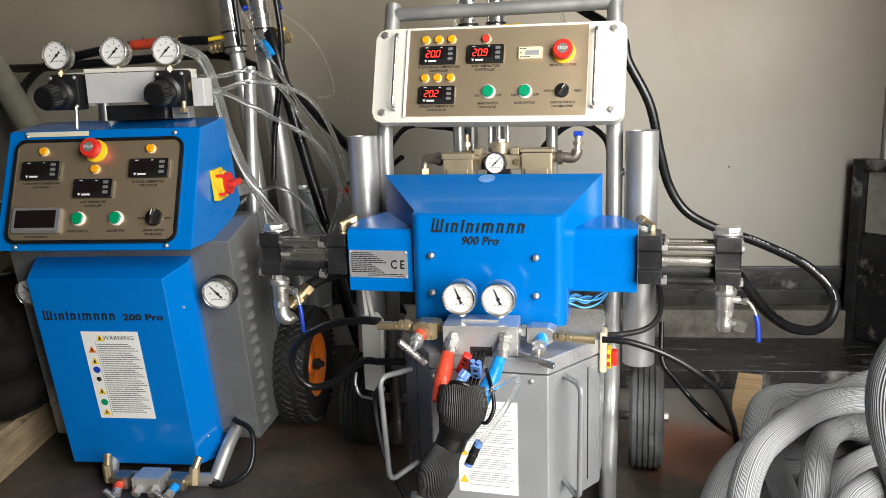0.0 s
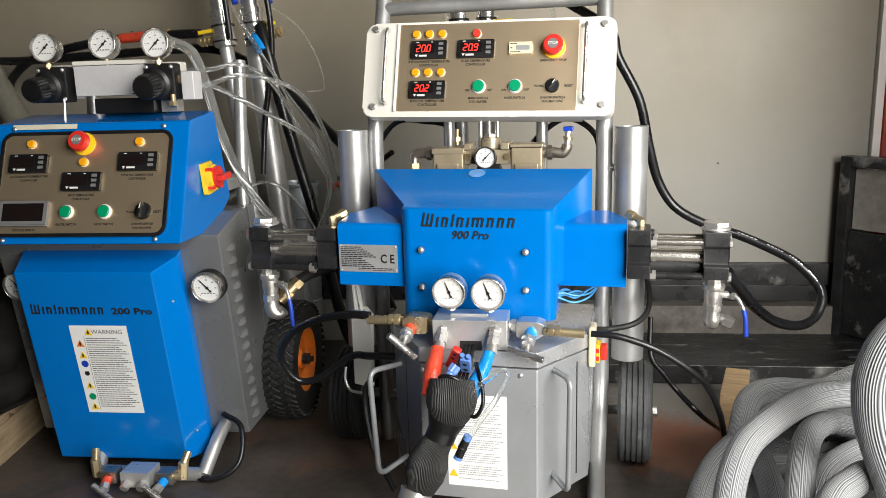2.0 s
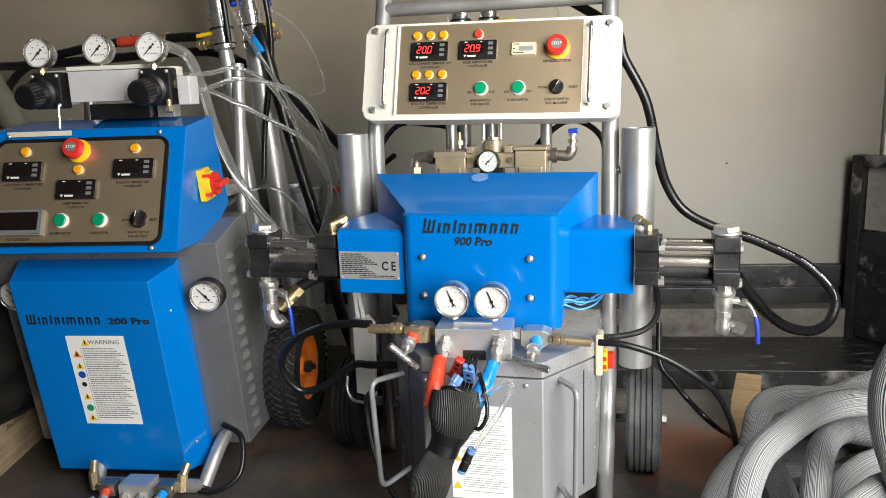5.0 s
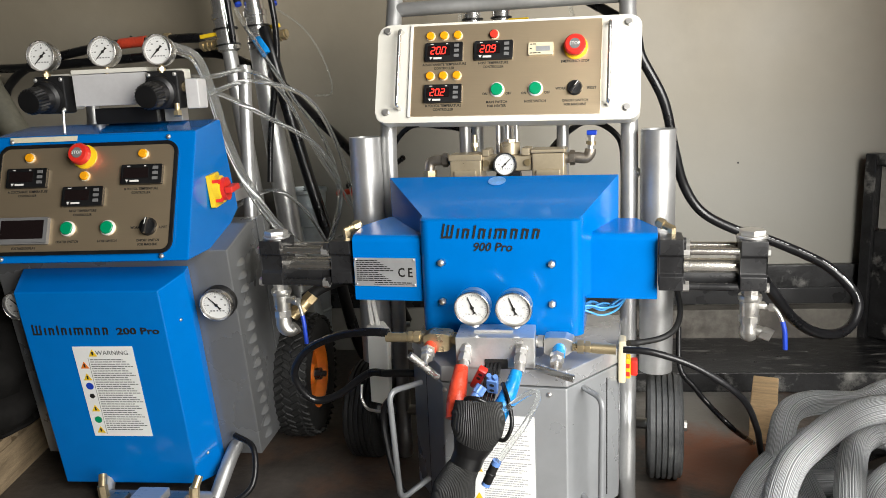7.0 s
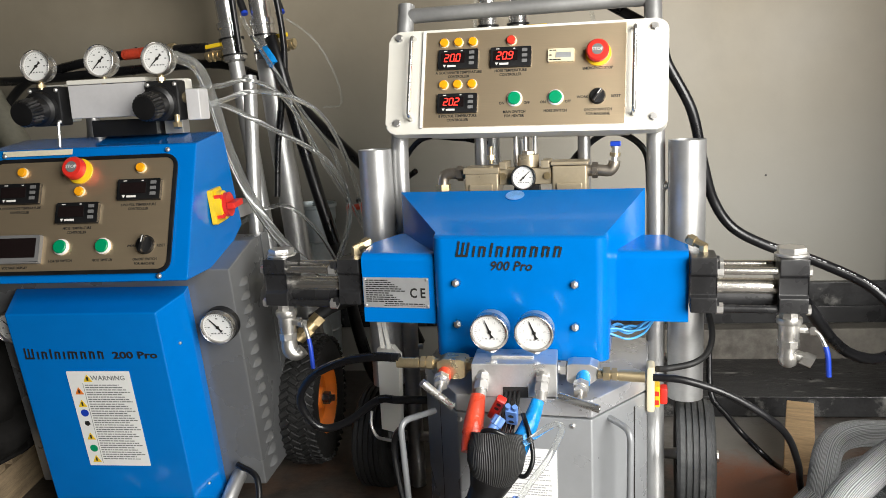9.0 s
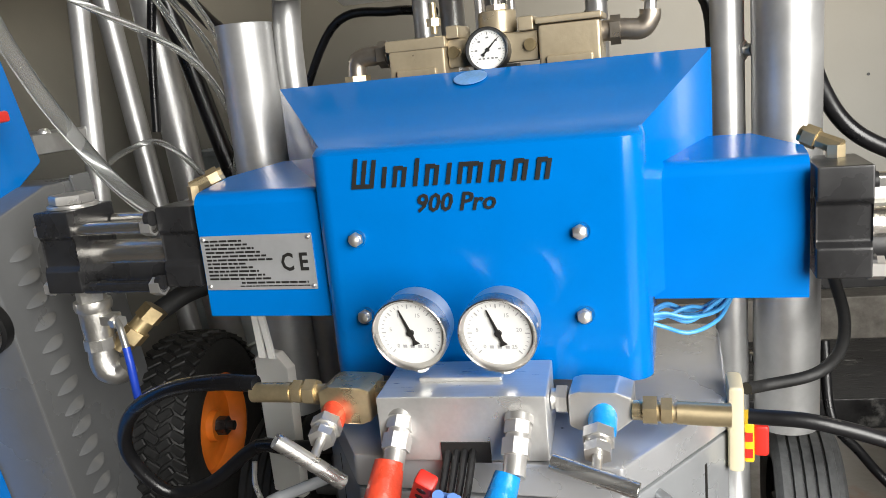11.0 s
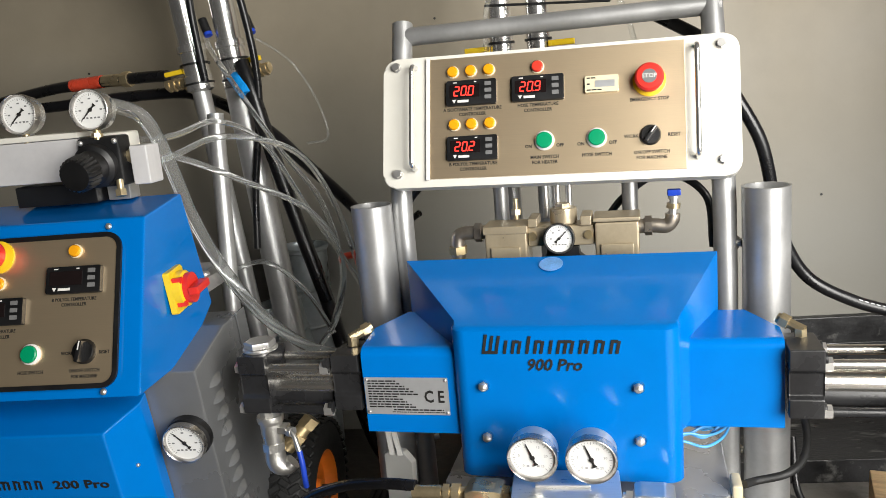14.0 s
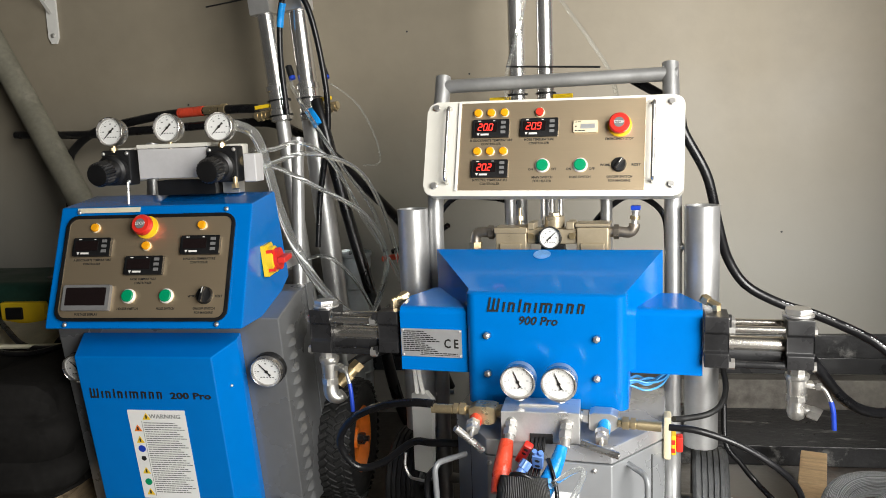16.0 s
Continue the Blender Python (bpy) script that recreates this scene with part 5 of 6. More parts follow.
def spray_machine_small():
    M = empty("spray_machine", pose(-0.726, -0.122, 0, 0, 0, 11.5), "smaller blue and grey foam spray machine with sloping panel", "spray machine", "spray machines")
    LEAN_BACK = 0.17
    shear = Matrix(((1, 0, 0, 0), (0, 1, -LEAN_BACK, LEAN_BACK * 0.5), (0, 0, 1, 0), (0, 0, 0, 1)))

    def S(u, v, z):
        return Vector((u, v + LEAN_BACK * (0.5 - z), z))

    def lean(bm):
        bmesh.ops.transform(bm, matrix=shear, verts=bm.verts)
        return bm

    up = (0, -LEAN_BACK, 1)
    # grey cabinet
    bm = prism([(-0.238, 0.033, 0.065), (-0.238, 0.033, 0.515), (-0.238, 0.155, 0.545), (-0.238, 0.235, 0.545), (-0.238, 0.235, 0.065)], (0.472, 0, 0), 0.004)
    cab = part("cabinet", lean(bm), GREYSHEET, M, "grey painted sheet steel cabinet with louvres")
    part("side_flange", lean(box(0.2345, 0.2375, 0.20, 0.236, 0.07, 0.55, 0.001)), GREYSHEET, cab)
    for k in range(15):
        z = 0.475 - k * 0.0275
        bm = bmesh.new()
        ring = []
        for i in range(13):
            t = i / 12
            q = math.sin(math.pi * min(0.985, max(0.015, t))) ** 0.7
            ring.append([bm.verts.new((0.2342 + 0.0085 * q * math.sin(radians(20 * j)), 0.062 + t * 0.040, z + t * 0.010 + 0.0055 * q * (1 - 2 * j / 6) - 0.002 * q * math.sin(radians(30 * j)))) for j in range(6)])
        for a, b in zip(ring, ring[1:]):
            for j in range(5):
                bm.faces.new((a[j], b[j], b[j + 1], a[j + 1]))
        part("louvre", lean(bm), GREYSHEET, cab)
    # front door
    bm = prism([(-0.180, 0.032, 0.034), (-0.159, -0.043, 0.034), (0.122, -0.043, 0.034), (0.154, 0.010, 0.034), (0.154, 0.032, 0.034)], (0, 0, 0.421), 0.003)
    for v in bm.verts:
        if v.co.z > 0.40:
            v.co.z += (v.co.y + 0.043) * 0.42
    door = part("front_door", lean(bm), BLUE, M, "glossy blue enamelled front door")
    for z in (0.388, 0.093):
        screw(door, axes_of(S(0.1405, -0.014, z), (0.52, 0.85, 0), (0, 0, 1)), 0.003)
    fm = axes_of(S(-0.010, -0.0435, 0.3755), (1, 0, 0), up)
    wordmark(MARK, 0.0150, INK, door, fm @ pose(-0.056, -0.007, 0), 0.150, slant=0.05)
    lettering("200 Pro", 0.0190, INK, door, fm @ pose(0.078, -0.001, 0.0), squeeze=1.36, bold=0.0005)
    # warning label
    lm = axes_of(S(-0.010, -0.0435, 0.2455), (1, 0, 0), up)
    lab = part("warning_label", rounded(0.120, 0.200, 0.001, 0, 0.0007), PAPER, door, "white warning label with hazard signs", lm)
    lettering("WARNING", 0.0135, GREYINK, door, lm @ pose(0.017, 0.086, 0.0008), squeeze=1.0)
    rows = []
    for k in range(33):
        y = 0.072 - k * 0.0049
        rows.append((-0.030, 0.035 + (k * 29 % 23) * 0.001, y, 0.0017))
    bars(rows, GREYINK, door, lm @ pose(0, 0, 0.0007))
    part("rule", box(-0.0335, -0.0329, -0.095, 0.076, 0.0007, 0.0011), GREYINK, door, "", lm)
    for k, (y, mt) in enumerate(((0.086, YELLOW), (0.060, ORANGE), (0.034, YELLOW), (0.014, LEVERB), (-0.008, INK), (-0.036, YELLOW), (-0.062, GREEN), (-0.085, YELLOW))):
        x = -0.022 if k == 0 else -0.044
        if mt in (YELLOW, ORANGE):
            bm = prism([(x - 0.0085, y - 0.007, 0.0008), (x + 0.0085, y - 0.007, 0.0008), (x, y + 0.008, 0.0008)], (0, 0, 0.0004))
            part("hazard_sign", bm, mt, door, "", lm)
            part("pictogram", box(x - 0.0016, x + 0.0016, y - 0.0045, y + 0.003, 0.0012, 0.0015), INK, door, "", lm)
        else:
            part("hazard_sign", rod((x, y, 0.0007), (x, y, 0.0012), 0.0075 if mt is not INK else 0.006, seg=20 if mt is not INK else 5), mt, door, "", lm)
    # round gauges on the cabinet shoulders
    for u, back in ((0.205, 0.0), (-0.203, 0.012)):
        b = part("gauge_mount", lathe([(0.033, -0.018), (0.033, -0.006), (0.029, -0.004)], 30), BLACKP, cab, "", axes_of(S(u, 0.014 + back, 0.41), (1, 0, 0), up))
        gauge(M, axes_of(S(u, 0.006 + back, 0.41), (1, 0, 0), up), 0.0315, BLACKP, needle=40, depth=0.012, label="chrome-rimmed pressure gauge")
    # upper control box
    bm = prism([(-0.198, 0.032, 0.737), (-0.198, 0.150, 0.752), (-0.198, 0.200, 0.568), (-0.198, 0.10, 0.515), (-0.198, -0.058, 0.515)], (0.396, 0, 0), 0.004)
    cbx = part("control_box", bm, BLUE, M, "blue enamelled control box with a sloping front")
    pf = axes_of((0, -0.0155, 0.6275), (1, 0, 0), (0, 0.082, 0.1985))
    part("gasket", ring_plate(0.346, 0.207, 0.022, 0.0065, 0.0, 0.004, -0.004, -0.003), BLACKP, cbx, "black rubber edging", pf)
    fp = part("face_plate", rounded(0.333, 0.194, 0.016, 0.0005, 0.002, -0.004, -0.003), BRUSHED, cbx, "brushed steel instrument face", pf)
    cp = part("instrument_panel", rounded(0.331, 0.192, 0.016, 0.0015, 0.0024, -0.004, -0.003), BRUSHED, M, "brushed steel instrument face", pf)
    for u, w in ((-0.156, 0.1085), (0.148, 0.1085), (-0.154, -0.1125), (0.150, -0.1115)):
        screw(cbx, pf @ pose(u, w, 0), 0.0045)
    part("tape", box(-0.160, -0.028, 0.1065, 0.1165, 0.0003, 0.0012, 0.0003), TIE, cbx, "strip of pale masking tape", pf)
    lamp(cp, -0.115, 0.0755, 0.009, AMBER)
    lamp(cp, -0.005, 0.038, 0.009, AMBER)
    lamp(cp, 0.104, 0.0765, 0.009, AMBER)
    emergency_stop(cp, -0.008, 0.0745, 0.0195, 1.15)
    controller(cp, -0.1145, 0.036, 0.077, 0.036, "", 0.010)
    controller(cp, -0.003, -0.001, 0.077, 0.036, "", 0.010)
    controller(cp, 0.106, 0.037, 0.077, 0.036, "", 0.010)
    vd = part("voltage_display", rounded(0.096, 0.049, 0.002, 0, 0.009, bevel=0.003), GREYINK, cp, "grey-framed digital voltage display", pose(-0.112, -0.0625, 0.002))
    part("window", rounded(0.082, 0.034, 0.001, 0.009, 0.0098, 0, 0.002), SCREEN, vd)
    push_button(cp, -0.029, -0.0590, 0.0125)
    push_button(cp, 0.047, -0.0590, 0.0125)
    selector(cp, 0.123, -0.0585, 0.0155, 10)
    for text, x, y in (("A ISOCYANATE TEMPERATURE", -0.114, 0.0115), ("CONTROLLER", -0.114, 0.0040), ("HOSE TEMPERATURE", -0.004, -0.0265), ("CONTROLLER", -0.004, -0.034), ("B POLYOL TEMPERATURE", 0.104, 0.0115), ("CONTROLLER", 0.104, 0.0045), ("VOLTAGE DISPLAY", -0.112, -0.0935), ("HEATER SWITCH", -0.029, -0.083), ("HOSE SWITCH", 0.047, -0.083), ("ON/OFF SWITCH", 0.123, -0.083), ("FOR MACHINE", 0.123, -0.0905), ("WORK", 0.098, -0.060), ("RESET", 0.150, -0.060)):
        lettering(text, 0.0062, INK, cp, pose(x, y, 0.0026), thick=0.0002, squeeze=0.9, bold=0.00012)
    # main switch on the side
    sm = axes_of((0.1985, 0.078, 0.622), (0, 1, 0), (0, -0.12, 1))
    b = part("main_switch", rounded(0.050, 0.062, 0.004, 0, 0.009, bevel=0.002), YELLOW, M, "yellow main switch plate with red rotary handle", sm)
    part("collar", lathe([(0.026, 0.009), (0.026, 0.020), (0.023, 0.022), (0, 0.022)], 28), YELLOW, b)
    bm = rod((0, 0, 0.022), (0, 0, 0.030), 0.022)
    box(-0.024, 0.024, -0.006, 0.006, 0.03, 0.046, 0.003, bm=bm)
    part("handle", bm, REDP, b)
    for y in (-0.017, 0.017):
        part("lock_slot", box(-0.021, -0.013, y - 0.004, y + 0.004, 0.0095, 0.0225), REDP, b)
    # regulator group on top
    part("bracket", box(-0.03, 0.095, 0.10, 0.15, 0.752, 0.782, 0.002), BLACKP, M, "black mounting bracket")
    part("bracket_leg", box(0.10, 0.135, 0.12, 0.15, 0.752, 0.80, 0.002), STEEL, M)
    blk = part("manifold_block", box(-0.058, 0.088, 0.085, 0.135, 0.787, 0.846, 0.002), SATIN, M, "satin aluminium air manifold block")
    part("cover_strip", box(-0.058, 0.092, 0.082, 0.138, 0.8465, 0.855, 0.002), CREAM, blk)
    for u in (-0.100, 0.124):
        rg = part("air_regulator", box(u - 0.030, u + 0.030, 0.075, 0.110, 0.776, 0.846, 0.004), BLACKP, M, "black air regulator with ribbed knob")
        bm = fluted([(0.030, 0), (0.030, 0.012), (0.024, 0.016), (0.0225, 0.0335), (0.0235, 0.0345), (0.0228, 0.058), (0.020, 0.063), (0, 0.063)], 24, 0.05, 0.034, 0.059)
        part("knob", bm, BLACKP, rg, "", axes_of((u - 0.004, 0.075, 0.808), (1, 0, 0), (0, -0.15, 1)))
        for du in (-0.025, 0.025):
            for dz in (0.783, 0.839):
                screw(rg, axes_of((u + du, 0.0745, dz), (1, 0, 0), (0, 0, 1)), 0.004)
        part("housing", box(u - 0.027, u + 0.027, 0.1105, 0.145, 0.782, 0.850, 0.004), CREAM, rg)
    bm = rod((-0.135, 0.07, 0.80), (-0.146, 0.06, 0.80), 0.005)
    part("plug", bm, BRASS, M)
    rods_ = part("cable_clamp", rod((-0.075, 0.07, 0.782), (-0.072, 0.060, 0.738), 0.0028, seg=8), STEEL, M)
    part("side_valve", box(0.162, 0.188, 0.085, 0.125, 0.775, 0.83, 0.003), SATIN, M)
    bm = rod((0.150, 0.10, 0.815), (0.162, 0.10, 0.815), 0.010, seg=8)
    part("side_fitting", bm, BRASS, M)
    bm = rod((0.150, 0.07, 0.785), (0.152, 0.065, 0.765), 0.005, seg=10)
    hex_nut((0.151, 0.067, 0.772), (0.152, 0.065, 0.763), 0.008, bm)
    part("side_nut", bm, BRASS, M)
    for u, v, z in ((-0.104, 0.070, 0.8825), (0.0105, 0.082, 0.886), (0.124, 0.070, 0.8835)):
        gauge(M, axes_of((u, v, z), (1, 0, 0), (0, 0.1, 1)), 0.0285, CHROME, needle=135, depth=0.024, stem=0.012, label="chrome air pressure gauge")
    # foot of the machine: recirculation block and bent tube legs
    man = part("manifold", box(0.022, 0.083, -0.055, -0.005, 0.018, 0.050, 0.002), ALU, M, "small aluminium manifold block")
    for s, u in ((-1, 0.022), (1, 0.083)):
        mt = REDTAPE if s < 0 else BLUETAPE
        part("needle_valve", box(u + s * 0.012, u + s * 0.046, -0.05, -0.02, 0.022, 0.048, 0.003), NICKEL, M)
        o, d = Vector((u + s * 0.03, -0.05, 0.034)), Vector((-s * 0.2, -0.8, -0.3)).normalized()
        part("colour_band", rod(o, o + d * 0.016, 0.009), mt, M)
        bm = hex_nut(o + d * 0.016, o + d * 0.03, 0.0095)
        part("valve_spindle", bm, STEEL, M)
        c = o + d * 0.036
        part("tee_lever", rod(c + Vector((-0.020, 0.0, 0.016)), c + Vector((0.020, -0.004, -0.014)), 0.0055), TEEBAR, M)
        bm = rod((u + s * 0.046, -0.035, 0.035), (u + s * 0.064, -0.032, 0.036), 0.008)
        hex_nut((u + s * 0.060, -0.032, 0.03), (u + s * 0.063, -0.03, 0.065), 0.010, bm)
        rod((u + s * 0.063, -0.03, 0.060), (u + s * 0.068, -0.015, 0.080), 0.0078, bm=bm)
        part("hose_fitting", bm, BRASS, M, "brass fitting")
        part("swivel", rod((u - s * 0.014, -0.053, 0.03), (u - s * 0.013, -0.068, 0.022), 0.009, seg=6), STEEL, M)
    for u in (-0.085, 0.185):
        part("leg_tube", arc_tube([(u, 0.14, 0.10), (u - math.copysign(0.006, u), 0.075, 0.075), (u - math.copysign(0.02, u), 0.015, 0.014)], 0.0145, 0.04), TUBE, M)
    part("cross_tube", rod((-0.065, 0.015, 0.0145), (0.165, 0.015, 0.0145), 0.0145), TUBE, M)
    part("cable", sweep([(0.19, 0.08, 0.12), (0.235, 0.06, 0.10), (0.24, 0.02, 0.04), (0.19, 0.0, 0.012), (0.12, 0.02, 0.012)], 0.006, 10), HOSEBLK, M, "black cable at the foot")
    # wheel with block tread
    for u in (0.262, -0.30):
        wm = pose(u, 0.345, 0.150, 0, 90, 0)
        tyre = part("wheel", lathe([(0.078, -0.038), (0.105, -0.044), (0.128, -0.040), (0.137, -0.028), (0.140, 0), (0.137, 0.028), (0.128, 0.040), (0.105, 0.044), (0.078, 0.038), (0.074, 0)], 48), RUBBER, M, "pneumatic black tyre on an orange rim", wm)
        for i in range(46 if u > 0 else 0):
            for j, x in enumerate((-0.034, -0.018, 0.0, 0.018, 0.034)):
                a = 2 * math.pi * (i + 0.5 * (j % 2)) / 46
                ob = new("tread_block", tread_block())
                ob.parent = tyre
                ob.matrix_basis = Matrix.Rotation(a, 4, "Z") @ pose(0.1385 if abs(x) < 0.02 else 0.1325, 0, x, 32 * (1 if j % 2 else -1), 0, 0)
        part("rim", lathe([(0.0, 0.026), (0.022, 0.028), (0.024, 0.018), (0.050, 0.010), (0.064, 0.014), (0.072, 0.032), (0.079, 0.037), (0.082, 0.034), (0.080, 0.0), (0.080, -0.034), (0.072, -0.030), (0.024, -0.018), (0.0, -0.026)], 40), ORANGE, tyre, "orange painted steel rim", pose(0, 0, 0, 0, 0 if u > 0 else 180, 0))
        bm = rod((0, 0, 0.026), (0, 0, 0.042), 0.014, seg=6)
        rod((0, 0, 0.042), (0, 0, 0.052), 0.007, bm=bm)
        part("axle_nut", bm, BLACKM, tyre)
    part("axle", rod((-0.30, 0.345, 0.150), (0.262, 0.345, 0.150), 0.010), TUBE, M)
    # rear frame
    for u in (-0.20, 0.165):
        part("rear_post", arc_tube([(u, 0.33, 0.06), (u, 0.35, 0.5), (u, 0.40, 0.86)], 0.0145, 0.05), TUBE, M)
        part("side_rail", box(u - 0.013, u + 0.013, 0.22, 0.33, 0.575, 0.60, 0.002), TUBE, M)
        screw(M, pose(u, 0.26, 0.60), 0.008)
    part("cross_rail", rod((-0.20, 0.35, 0.59), (0.165, 0.35, 0.59), 0.012), TUBE, M)
    return M


TREAD_MESH = []


def tread_block():
    if not TREAD_MESH:
        TREAD_MESH.append(mesh_of(box(-0.003, 0.0045, -0.0058, 0.0058, -0.0105, 0.0105, 0.0015, 1), "tread_block", RUBBER))
    return TREAD_MESH[0]


spray_machine_small()


# ---- transfer pumps standing behind the machines ----
def transfer_pump(x, y, foot, collar, top, r, low, label, valve_side, lean=0.0):
    P = empty("transfer_pump", pose(x + math.sin(radians(lean)) * collar, y, 0, 0, -lean, 0), label, "drum pump", "transfer pumps")
    part("suction_tube", rod((0, 0, foot), (0, 0, collar - 0.04), low), TUBE, P)
    bm = lathe([(low * 1.05, collar - 0.045), (r * 1.18, collar - 0.04), (r * 1.18, collar - 0.012), (r * 1.08, collar - 0.010), (r * 1.08, collar + 0.035), (r * 1.2, collar + 0.037), (r * 1.2, collar + 0.05), (r, collar + 0.052)], 28)
    part("collar", bm, CHROME, P, "polished steel coupling")
    part("cylinder", rod((0, 0, collar + 0.05), (0, 0, top), r, seg=28), CHROME, P, "polished steel pump cylinder")
    part("air_motor_base", box(-r * 1.25, r * 1.25, -r * 1.25, r * 1.25, top, top + 0.05, 0.004), ALU, P)
    part("air_motor", rod((0, 0, top + 0.05), (0, 0, top + 0.45), r * 1.3, seg=28), STEEL, P)
    s = valve_side
    bm = rod((s * r * 0.9, 0, collar - 0.02), (s * (r + 0.055), 0, collar - 0.016), 0.010, seg=14)
    for k in range(4):
        hex_nut((s * (r + 0.004 + k * 0.013), 0, collar - 0.02), (s * (r + 0.011 + k * 0.013), 0, collar - 0.019), 0.014 - 0.001 * (k % 2), bm)
    part("outlet_fitting", bm, BRASS, P)
    part("lever", box(min(s * r, s * (r + 0.045)), max(s * r, s * (r + 0.045)), -0.016, -0.008, collar - 0.002, collar + 0.008, 0.002), YELLOW, P, "yellow valve lever")
    for z in (collar - 0.028, collar + 0.012):
        part("cable_tie", lathe([(r * 1.2, z - 0.002), (r * 1.26, z - 0.002), (r * 1.26, z + 0.002), (r * 1.2, z + 0.002)], 24), BLACKP, P)
    return P


transfer_pump(-0.820, 0.52, 0.0, 0.955, 1.19, 0.025, 0.019, "polished steel drum transfer pump with yellow valve lever", -1, 6.0)
transfer_pump(-0.728, 0.52, 0.0, 0.955, 1.19, 0.025, 0.029, "polished steel drum transfer pump in a wide holder tube", 1, 5.0)
transfer_pump(-0.150, 0.45, 0.0, 0.925, 1.20, 0.0185, 0.017, "polished steel drum transfer pump behind the panel", -1)
transfer_pump(-0.085, 0.45, 0.0, 0.925, 1.20, 0.0185, 0.017, "polished steel drum transfer pump behind the panel", 1)
bm = rod((-1.005, 0.485, 1.215), (-0.69, 0.475, 1.235), 0.0022, seg=6)
thing("cable_tie", bm, BLACKP, "long black cable tie round the pump heads", "cable tie")
bm = rod((-0.17, 0.43, 1.0), (0.04, 0.43, 0.985), 0.0022, seg=6)
thing("cable_tie", bm, BLACKP, "long black cable tie round the pump heads", "cable tie")


# ---- hoses ----
def hose(pts, r, material, label, category="hose", group="hoses", seg=12, name="hose"):
    return thing(name, sweep(pts, r, seg), material, label, category, group)


hose([(-1.801, 0.550, 0.908), (-1.536, 0.550, 0.899), (-1.245, 0.550, 0.904), (-0.996, 0.570, 0.911), (-0.858, 0.580, 0.898), (-0.708, 0.570, 0.821), (-0.612, 0.550, 0.743), (-0.508, 0.520, 0.661), (-0.408, 0.460, 0.586)], 0.0125, HOSEBLK, "thick black rubber hose hung along the wall")
h = hose([(-1.628, 0.560, 0.626), (-1.600, 0.550, 0.805), (-1.565, 0.550, 0.862), (-1.470, 0.550, 0.909), (-1.279, 0.550, 0.938), (-1.151, 0.540, 0.946), (-0.968, 0.525, 0.947), (-0.893, 0.520, 0.945)], 0.0125, HOSEBLK, "black rubber hose with a red tape mark on the pump")
part("red_band", sweep([(-1.163, 0.541, 0.946), (-1.118, 0.538, 0.947), (-1.073, 0.534, 0.948)], 0.0138, 14), REDTAPE, h, "red tape band")
bm = rod((-1.068, 0.533, 0.948), (-1.018, 0.529, 0.947), 0.0135, seg=8)
hex_nut((-1.013, 0.529, 0.947), (-0.993, 0.527, 0.947), 0.017, bm)
part("coupling", bm, BRASS, h)
hose([(-0.698, 0.500, 0.956), (-0.676, 0.490, 0.891), (-0.648, 0.490, 0.766), (-0.613, 0.500, 0.606), (-0.564, 0.500, 0.426), (-0.500, 0.500, 0.150), (-0.420, 0.520, 0.020)], 0.0155, HOSEBLK, "thick black hose falling from the transfer pump")
h = hose([(-0.782, 0.490, 0.926), (-0.778, 0.470, 1.076), (-0.760, 0.460, 1.196), (-0.723, 0.455, 1.231), (-0.683, 0.460, 1.176), (-0.660, 0.475, 1.026), (-0.663, 0.490, 0.886), (-0.698, 0.490, 0.706), (-0.708, 0.480, 0.576)], 0.0075, HOSEBLK, "black air hose looped over the pump head")
part("blue_band", sweep([(-0.771, 0.465, 1.141), (-0.764, 0.462, 1.171), (-0.755, 0.459, 1.198)], 0.0088, 12), BLUETAPE, h, "blue tape band")
hose([(-0.715, 0.500, 0.925), (-0.700, 0.490, 0.918), (-0.690, 0.485, 0.904), (-0.684, 0.480, 0.890)], 0.0145, BLUETAPE, "blue taped hose end at the pump")
